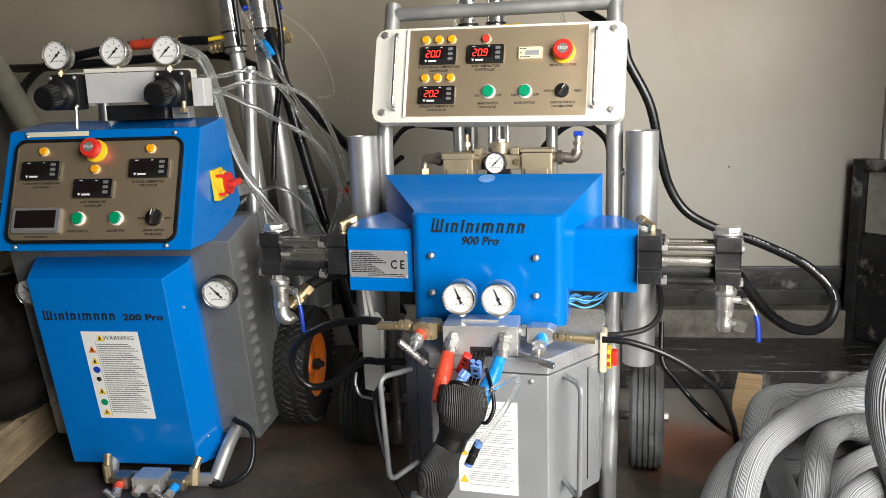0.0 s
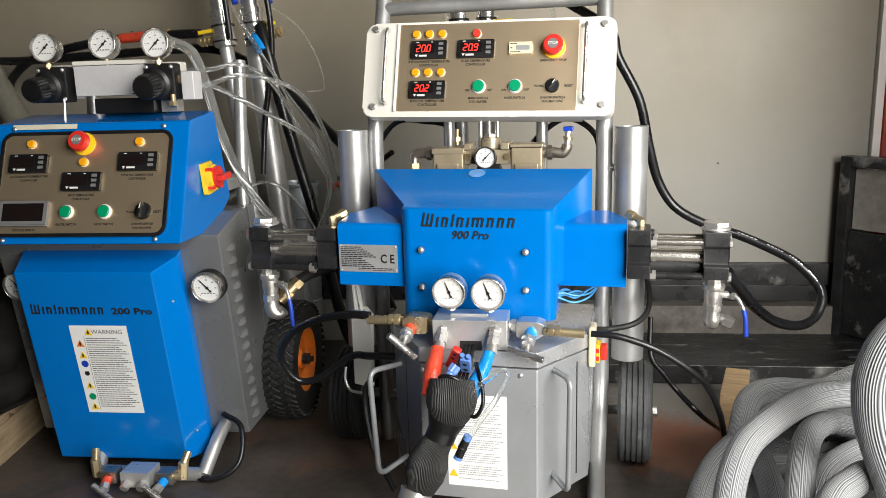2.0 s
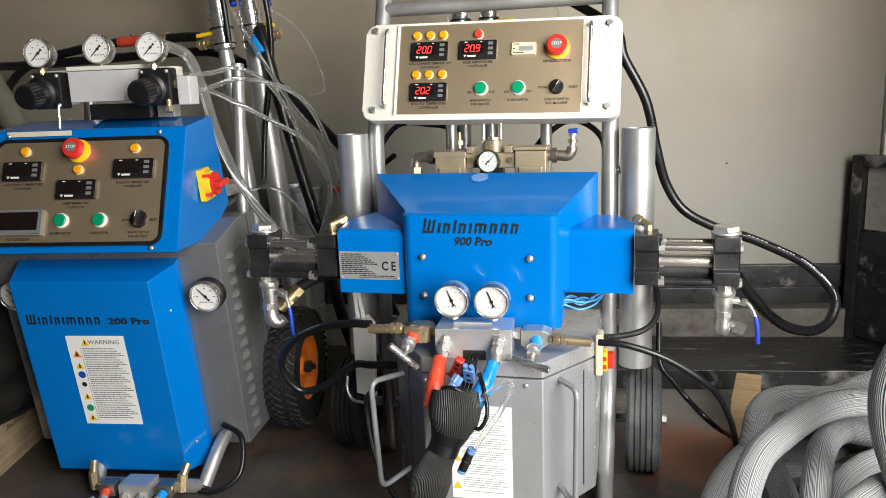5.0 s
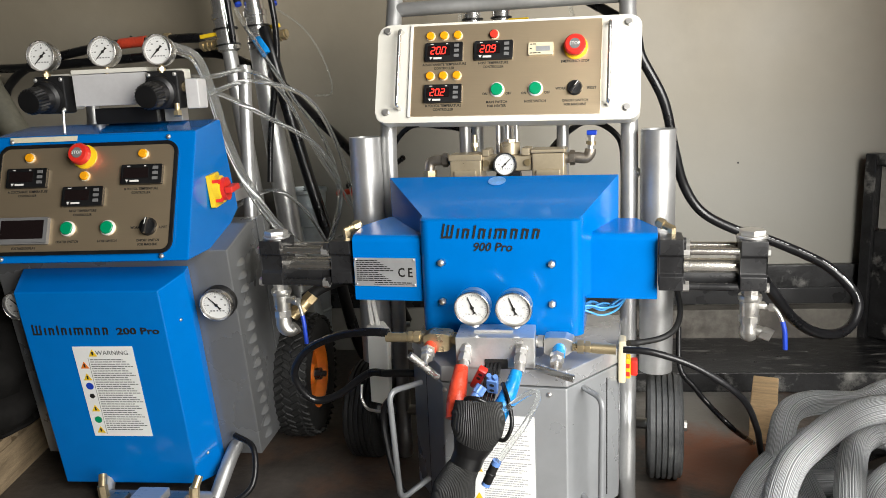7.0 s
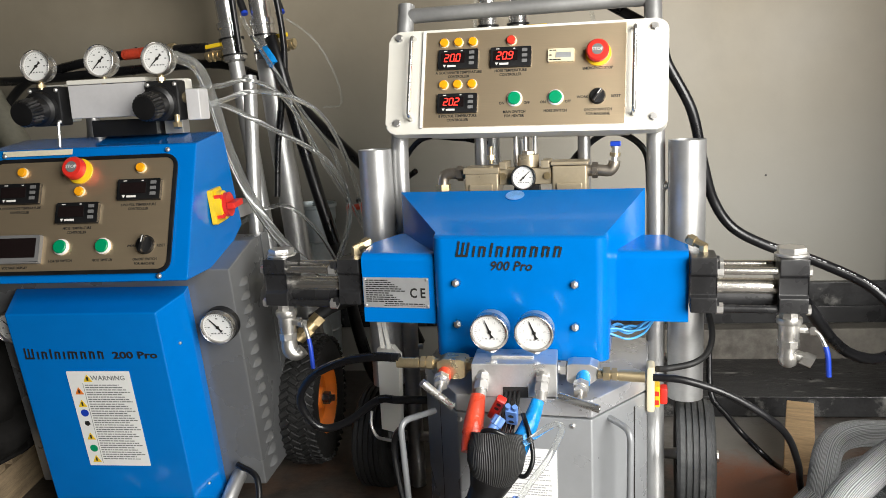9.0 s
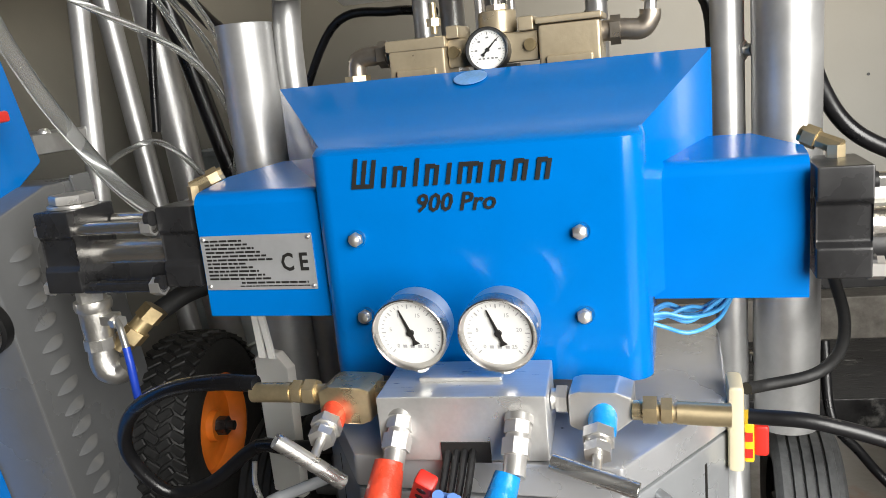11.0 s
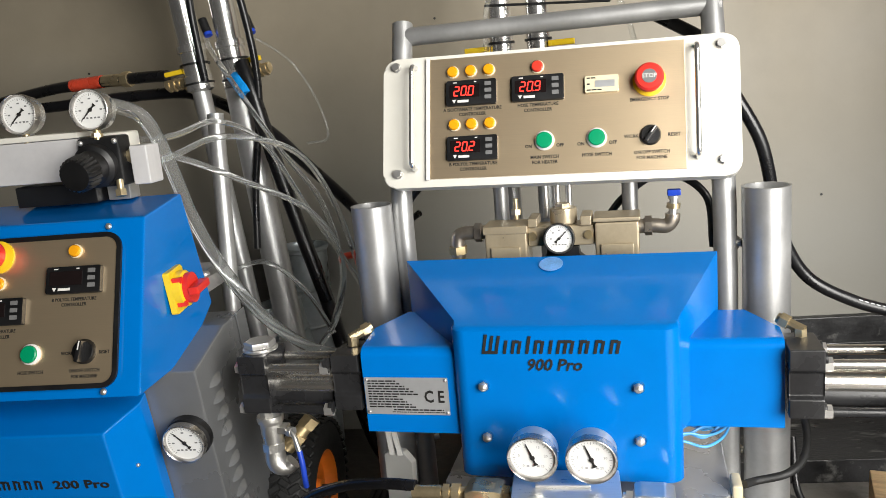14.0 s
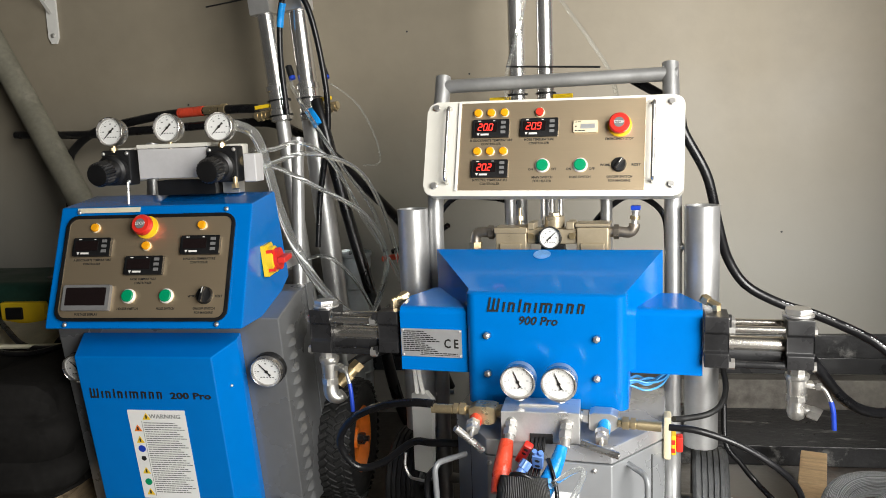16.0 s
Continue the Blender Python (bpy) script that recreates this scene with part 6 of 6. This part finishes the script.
for pts, r in (([(-0.605, -0.020, 0.885), (-0.597, 0.000, 0.885), (-0.570, 0.020, 0.864), (-0.573, 0.060, 0.802), (-0.575, 0.100, 0.707), (-0.570, 0.150, 0.616), (-0.539, 0.200, 0.518), (-0.493, 0.250, 0.449), (-0.440, 0.280, 0.420)], 0.0105),
               ([(-0.620, 0.060, 0.800), (-0.590, 0.100, 0.806), (-0.563, 0.200, 0.824), (-0.497, 0.300, 0.787), (-0.458, 0.350, 0.692), (-0.417, 0.350, 0.545), (-0.410, 0.340, 0.440)], 0.0052),
               ([(-0.620, 0.060, 0.800), (-0.591, 0.100, 0.803), (-0.543, 0.200, 0.751), (-0.477, 0.300, 0.678), (-0.437, 0.320, 0.584), (-0.460, 0.320, 0.482), (-0.491, 0.300, 0.430)], 0.0052),
               ([(-0.773, 0.500, 1.011), (-0.748, 0.480, 0.976), (-0.674, 0.450, 0.885), (-0.575, 0.400, 0.776), (-0.496, 0.380, 0.683), (-0.454, 0.350, 0.558), (-0.482, 0.330, 0.445)], 0.0052),
               ([(-0.680, 0.500, 1.011), (-0.592, 0.500, 0.950), (-0.543, 0.500, 0.872), (-0.526, 0.500, 0.795), (-0.564, 0.480, 0.786)], 0.0026),
               ([(-0.760, 0.380, 0.520), (-0.710, 0.400, 0.552), (-0.635, 0.400, 0.563), (-0.561, 0.400, 0.504), (-0.512, 0.400, 0.420)], 0.0048),
               ([(-0.630, 0.050, 0.835), (-0.587, 0.100, 0.835), (-0.606, 0.250, 0.848), (-0.582, 0.350, 0.799), (-0.531, 0.400, 0.660), (-0.459, 0.420, 0.525), (-0.430, 0.420, 0.450)], 0.005)):
    hose(pts, r, CLEARPVC, "wide clear ribbed plastic hose" if r > 0.008 else "thin clear plastic air tube", "tube", "clear tubes", 12, "clear_tube")
for x, y, z in ((-0.775, 0.500, 1.021), (-0.676, 0.500, 1.016)):
    bm = rod((x, y, z + 0.025), (x + 0.012, y - 0.006, z - 0.002), 0.009, seg=14)
    t = thing("tube_connector", bm, BLACKP, "black push-in connector with a blue collar", "connector", "connectors")
    part("blue_collar", rod((x + 0.012, y - 0.006, z - 0.002), (x + 0.0145, y - 0.007, z - 0.008), 0.0085), LEVERB, t)
feed = hose([(0.100, 0.400, 0.960), (0.198, 0.370, 0.894), (0.218, 0.370, 0.836), (0.262, 0.380, 0.748), (0.284, 0.400, 0.646), (0.304, 0.420, 0.571), (0.341, 0.430, 0.514), (0.406, 0.430, 0.478), (0.475, 0.430, 0.456), (0.542, 0.420, 0.429), (0.586, 0.410, 0.406), (0.624, 0.400, 0.370), (0.637, 0.380, 0.340), (0.621, 0.350, 0.306), (0.586, 0.310, 0.298), (0.539, 0.260, 0.318), (0.498, 0.200, 0.359), (0.468, 0.140, 0.406), (0.449, 0.100, 0.438), (0.438, 0.080, 0.456)], 0.0100, HOSEBLK, "thick black feed hose sweeping to the pump")
line = [Vector(v.co) for v in feed.data.vertices]
rings = [sum(line[k:k + 12], Vector()) / 12 for k in range(0, len(line) - 11, 12)]
bm = bmesh.new()
for k in range(56, 96):
    if k % 7 < 5:
        a, b = rings[k], rings[k + 1]
        d = (b - a).normalized()
        out = (Vector((0, -0.75, 0.66)) - d * d.dot(Vector((0, -0.75, 0.66)))).normalized()
        c, w = (a + b) / 2 + out * 0.0101, d.cross(out)
        q = d * min(0.006, (b - a).length * 0.35)
        prism([c - q - w * 0.0009, c + q - w * 0.0009, c + q + w * 0.0009, c - q + w * 0.0009], out * 0.0004, bm=bm)
part("white_print", bm, PLATE, feed, "white print along the hose")
for pts in ([(-0.120, 0.440, 1.170), (-0.135, 0.430, 1.098), (-0.157, 0.430, 1.029), (-0.172, 0.430, 0.964), (-0.170, 0.430, 0.880)], [(-0.050, 0.450, 1.140), (-0.013, 0.430, 1.088), (0.027, 0.430, 1.029), (0.062, 0.430, 0.969), (0.080, 0.420, 0.900)]):
    hose(pts, 0.0045, CLEARPVC, "thin clear plastic air tube at the pump heads", "tube", "clear tubes", 12, "clear_tube")
hose([(-1.550, 0.200, 0.420), (-1.420, 0.120, 0.410), (-1.280, 0.060, 0.385), (-1.120, 0.060, 0.400), (-1.000, 0.100, 0.460)], 0.007, HOSEBLK, "black cable lying over the bag")
hose([(-1.500, 0.120, 0.385), (-1.360, 0.020, 0.385), (-1.200, 0.000, 0.390), (-1.050, 0.060, 0.430)], 0.0065, HOSEBLK, "black cable lying over the bag")
hose([(-0.400, 0.400, 0.550), (-0.300, 0.380, 0.700), (-0.200, 0.360, 0.710), (-0.130, 0.330, 0.700)], 0.006, HOSEBLK, "black air hose behind the posts")
hose([(0.020, 0.340, 0.630), (0.060, 0.330, 0.680), (0.120, 0.320, 0.715), (0.180, 0.310, 0.680), (0.190, 0.310, 0.600)], 0.006, HOSEBLK, "black air hose behind the posts")
hose([(-0.558, 0.620, 0.546), (-0.458, 0.600, 0.576), (-0.368, 0.550, 0.626)], 0.007, HOSEBLK, "black hose near the wall")
t = hose([(-0.568, 0.580, 0.531), (-0.508, 0.570, 0.541), (-0.448, 0.560, 0.538)], 0.008, REDTAPE, "short red-marked hose end near the wall")
hose([(-0.425, 0.095, 0.385), (-0.398, 0.140, 0.402), (-0.360, 0.220, 0.400), (-0.325, 0.300, 0.360), (-0.300, 0.340, 0.270)], 0.012, RUBBER, "dark rubber feed hose under the pump")
hose([(0.30, 0.30, 0.30), (0.305, 0.270, 0.225), (0.334, 0.270, 0.184), (0.360, 0.270, 0.152), (0.407, 0.250, 0.113), (0.457, 0.423, 0.007)], 0.0055, HOSEBLK, "thin black cable hanging to the floor")


def coil():
    """Heated hose in a grey braided sleeve, thrown in an uneven heap."""
    pts = []
    turns = 4.4
    n = int(turns * 12)
    for i in range(n + 1):
        a = 2 * math.pi * turns * i / n + 0.6
        k = i / n * turns
        ox, oy = 0.06 * math.sin(k * 2.3), 0.07 * math.cos(k * 3.1)
        rx, ry = 0.235 + 0.06 * math.sin(k * 2.7 + 1), 0.215 + 0.06 * math.cos(k * 1.9)
        pts.append((0.815 + ox + rx * math.cos(a), 0.075 + oy + ry * math.sin(a), 0.028 + 0.012 * k + 0.03 * math.sin(a * 0.5 + k * 1.7) ** 2))
    pts += [(1.10, 0.20, 0.10), (1.22, 0.05, 0.06), (1.32, -0.15, 0.03)]
    return thing("heated_hose", sweep(pts, 0.0235, 24, 5), SLEEVE, "heap of heated hose in grey ribbed braided sleeve", "hose", "heated hoses")


coil()
for k, pts in enumerate((
        [(0.46, -0.34, 0.03), (0.442, -0.24, 0.07), (0.446, -0.15, 0.15), (0.467, -0.092, 0.205), (0.508, -0.04, 0.232), (0.572, 0.046, 0.243), (0.645, 0.097, 0.243), (0.78, 0.15, 0.23), (0.90, 0.14, 0.16), (0.99, 0.08, 0.06), (1.04, 0.0, 0.03)],
        [(0.47, 0.00, 0.03), (0.472, 0.09, 0.09), (0.479, 0.112, 0.17), (0.495, 0.145, 0.202), (0.537, 0.182, 0.207), (0.615, 0.214, 0.200), (0.665, 0.24, 0.215), (0.75, 0.27, 0.235), (0.86, 0.28, 0.20), (0.97, 0.22, 0.10), (1.02, 0.14, 0.03)],
        [(0.53, -0.32, 0.03), (0.54, -0.22, 0.09), (0.548, -0.13, 0.155), (0.562, -0.04, 0.180), (0.588, 0.071, 0.175), (0.63, 0.19, 0.145), (0.70, 0.33, 0.10), (0.80, 0.42, 0.03)],
        [(0.40, -0.12, 0.03), (0.402, -0.02, 0.045), (0.424, 0.055, 0.085), (0.47, 0.105, 0.125), (0.55, 0.17, 0.15), (0.66, 0.22, 0.135), (0.78, 0.24, 0.09), (0.92, 0.20, 0.03)],
        [(0.54, -0.16, 0.03), (0.525, -0.05, 0.095), (0.515, 0.05, 0.105), (0.508, 0.16, 0.09), (0.53, 0.27, 0.03)],
        [(0.56, -0.12, 0.03), (0.585, -0.03, 0.09), (0.615, 0.035, 0.125), (0.688, 0.085, 0.150), (0.79, 0.10, 0.14), (0.90, 0.06, 0.06), (0.95, 0.0, 0.03)],
        [(0.55, -0.26, 0.08), (0.585, -0.17, 0.165), (0.615, -0.135, 0.188), (0.66, -0.105, 0.198), (0.76, -0.06, 0.18), (0.86, -0.06, 0.10), (0.94, -0.10, 0.03)])):
    thing("heated_hose", sweep(pts, 0.0225 if k else 0.0235, 24, 7), SLEEVE, "length of heated hose in grey ribbed sleeve across the heap", "hose", "heated hoses")
thing("heated_hose", sweep([(0.80, -0.30, 0.03), (0.72, -0.20, 0.12), (0.665, -0.135, 0.24), (0.645, -0.12, 0.33), (0.665, -0.10, 0.395), (0.72, -0.06, 0.42), (0.80, 0.0, 0.38), (0.90, 0.05, 0.25), (1.0, 0.08, 0.12), (1.1, 0.06, 0.03)], 0.037, 28), SLEEVE, "raised loop of heated hose in grey braided sleeve", "hose", "heated hoses")
thing("plank", box(-0.20, 0.20, -0.045, 0.045, 0, 0.022, 0.003), WOOD, "pale offcut of board under the hose", "plank", m=pose(0.74, 0.05, 0.0, 0, 0, 25))


thing("timber_block", box(-0.028, 0.028, -0.02, 0.16, 0, 0.090, 0.003), WOOD, "sawn pine block on the floor", "timber", m=pose(0.480, 0.455, 0, 0, 0, -6))

# ---- things left of the small machine ----
def pallet():
    P = empty("pallet", pose(-1.02, -0.20, 0, 0, 0, 110), "rough pine pallet edge on the floor", "pallet")
    part("bearer", box(0, 0.9, 0, 0.085, 0, 0.085, 0.003), DARKWOOD, P)
    part("bearer", box(0, 0.9, 0.42, 0.505, 0, 0.085, 0.003), DARKWOOD, P)
    for k in range(6):
        part("deck_board", box(0.0 + k * 0.155, 0.13 + k * 0.155, 0.0, 0.52, 0.086, 0.106, 0.002), DARKWOOD, P)
    return P


pallet()


def soft_bag():
    bm = bmesh.new()
    bmesh.ops.create_cube(bm, size=1, matrix=pose(0, 0, 0.135) @ Matrix.Diagonal((0.64, 0.46, 0.25, 1)))
    bmesh.ops.bevel(bm, geom=bm.edges[:], offset=0.07, segments=4, affect="EDGES", profile=0.5)
    bmesh.ops.subdivide_edges(bm, edges=bm.edges[:], cuts=2, use_grid_fill=True)
    bmesh.ops.subdivide_edges(bm, edges=bm.edges[:], cuts=1, use_grid_fill=True)
    fold = Vector((0.55, -0.5, 1.0))
    for v in bm.verts:
        k = noise.noise(v.co * 5.0) * 0.03 + noise.noise(v.co * 13.0) * 0.010
        k += 0.034 * abs(math.sin(v.co.dot(fold) * 27.0 + 2.5 * noise.noise(v.co * 6.0))) - 0.012
        v.co += v.co.normalized() * k
    b = thing("canvas_bag", bm, CANVAS, "creased dark canvas bag on the pallet", "bag", m=pose(-1.32, -0.03, 0.108, 0, 0, 14))
    part("strap", sweep([(-0.33, 0.10, 0.215), (-0.14, 0.06, 0.275), (0.08, 0.07, 0.28), (0.24, 0.12, 0.265), (0.33, 0.16, 0.20)], 0.0055, 8), TIE, b, "pale webbing strap")
    part("print_patch", box(-0.14, 0.03, -0.245, -0.225, 0.135, 0.16, 0.001), TIE, b)
    return b


soft_bag()


def tool_case():
    C = empty("tool_case", pose(-1.60, 0.41, 0.02, 0, 0, 14), "dark green plastic tool case with a yellow latch", "tool case")
    part("case_body", box(-0.25, 0.25, -0.15, 0.15, 0.107, 0.375, 0.02, 3), DKGREEN, C)
    part("lid", box(-0.25, 0.25, -0.15, 0.15, 0.377, 0.475, 0.025, 3), DKGREEN, C)
    part("label_patch", box(0.06, 0.20, -0.08, 0.06, 0.475, 0.478, 0.001), GREYINK, C)
    part("latch", box(-0.02, 0.11, -0.172, -0.151, 0.365, 0.425, 0.005), YELLOW, C, "yellow latch")
    part("latch_grip", box(0.0, 0.05, -0.182, -0.173, 0.378, 0.412, 0.004), BLACKP, C)
    part("rib", box(-0.23, 0.23, -0.162, -0.151, 0.315, 0.345, 0.004), GREYINK, C)
    part("rib", box(-0.23, 0.23, -0.158, -0.151, 0.24, 0.252, 0.002), DKGREEN, C)
    return C


tool_case()
thing("crate", box(-0.26, 0.26, -0.16, 0.16, 0.0, 0.126, 0.004), DARKWOOD, "low wooden crate under the tool case", "crate", m=pose(-1.60, 0.41, 0, 0, 0, 14))
thing("leaning_pipe", rod((-1.915, 0.54, 1.32), (-1.285, 0.50, 0.30), 0.038, seg=28), PIPEGREEN, "weathered grey-green pipe leaning in the corner", "pipe")
def bucket(m, h, r0, r1, label):
    b = thing("bucket", lathe([(r0, 0.0), (r1, h - 0.012), (r1 + 0.004, h - 0.008), (r1 + 0.004, h), (r1 - 0.002, h), (r1 - 0.004, h - 0.012), (r0 - 0.003, 0.008), (0, 0.008)], 36), GALV, label, "bucket", "buckets", m=m)
    for k in (0.30, 0.62, 0.80):
        r = r0 + (r1 - r0) * k
        part("ring", lathe([(r - 0.001, h * k - 0.006), (r + 0.003, h * k), (r - 0.001, h * k + 0.006)], 36), GALV, b)
    return b


bucket(pose(-0.765, 0.76, 0.0), 0.520, 0.052, 0.064, "tall galvanised steel bucket behind the machine")
bk = bucket(pose(-0.700, 0.62, 0.022, 0, -13, 0), 0.400, 0.062, 0.076, "galvanised steel bucket leaning, with a pale label")
part("label", box(-0.022, 0.022, -0.0745, -0.0715, 0.335, 0.362, 0.001), WHITEP, bk, "pale paper label", pose(0.012, 0, 0, 0, 0, 8))


def wall_bracket():
    m = WALLM @ pose(-1.73, 0, 1.188)
    B = empty("shelf_bracket", m, "white painted steel shelf bracket on the wall", "bracket")
    part("upright", prism([(-0.018, -0.008, 0.02), (-0.009, -0.008, 0.0), (0.009, -0.008, 0.0), (0.018, -0.008, 0.02), (0.018, -0.008, 0.40), (-0.018, -0.008, 0.40)], (0, 0.0078, 0), 0.001), WHITEP, B)
    part("brace", prism([(-0.006, -0.010, 0.09), (-0.006, -0.032, 0.11), (-0.006, -0.30, 0.36), (-0.006, -0.27, 0.37)], (0.012, 0, 0), 0.001), WHITEP, B)
    part("arm", box(-0.015, 0.015, -0.32, -0.009, 0.375, 0.40, 0.001), WHITEP, B)
    screw(B, axes_of((0, -0.0085, 0.025), (1, 0, 0), (0, 0, 1)), 0.007)
    return B


wall_bracket()


def paper_sheet(x, y, z, turn, tilt):
    """A slightly curled sheet of paper."""
    bm = bmesh.new()
    rows = [[bm.verts.new((0.21 * (i / 8 - 0.5), 0.15 * (k / 4 - 0.5), 0.006 * math.sin(i * 0.9 + k * 0.6))) for k in range(5)] for i in range(9)]
    for a, b in zip(rows, rows[1:]):
        for k in range(4):
            bm.faces.new((a[k], b[k], b[k + 1], a[k + 1]))
    bmesh.ops.solidify(bm, geom=bm.faces[:], thickness=0.0008)
    return thing("paper_sheet", bm, TIE, "creased grey-white paper sheet lying on the bag", "paper", "papers", m=pose(x, y, z, tilt, 0, turn))


for k in range(2):
    paper_sheet(-1.434 + k * 0.01, 0.170 - k * 0.012, 0.380 - k * 0.010, 12 + k * 9, 14 + k * 5)
for x, z in ((-0.42, 1.03), (-0.60, 1.16), (0.45, 0.55), (-1.3, 0.98)):
    thing("wall_plug", rod((0, -0.002, 0), (0, 0.004, 0), 0.0028, seg=10), INK, "small dark screw hole in the wall", "wall plug", "wall plugs", m=WALLM @ pose(x, 0, z))
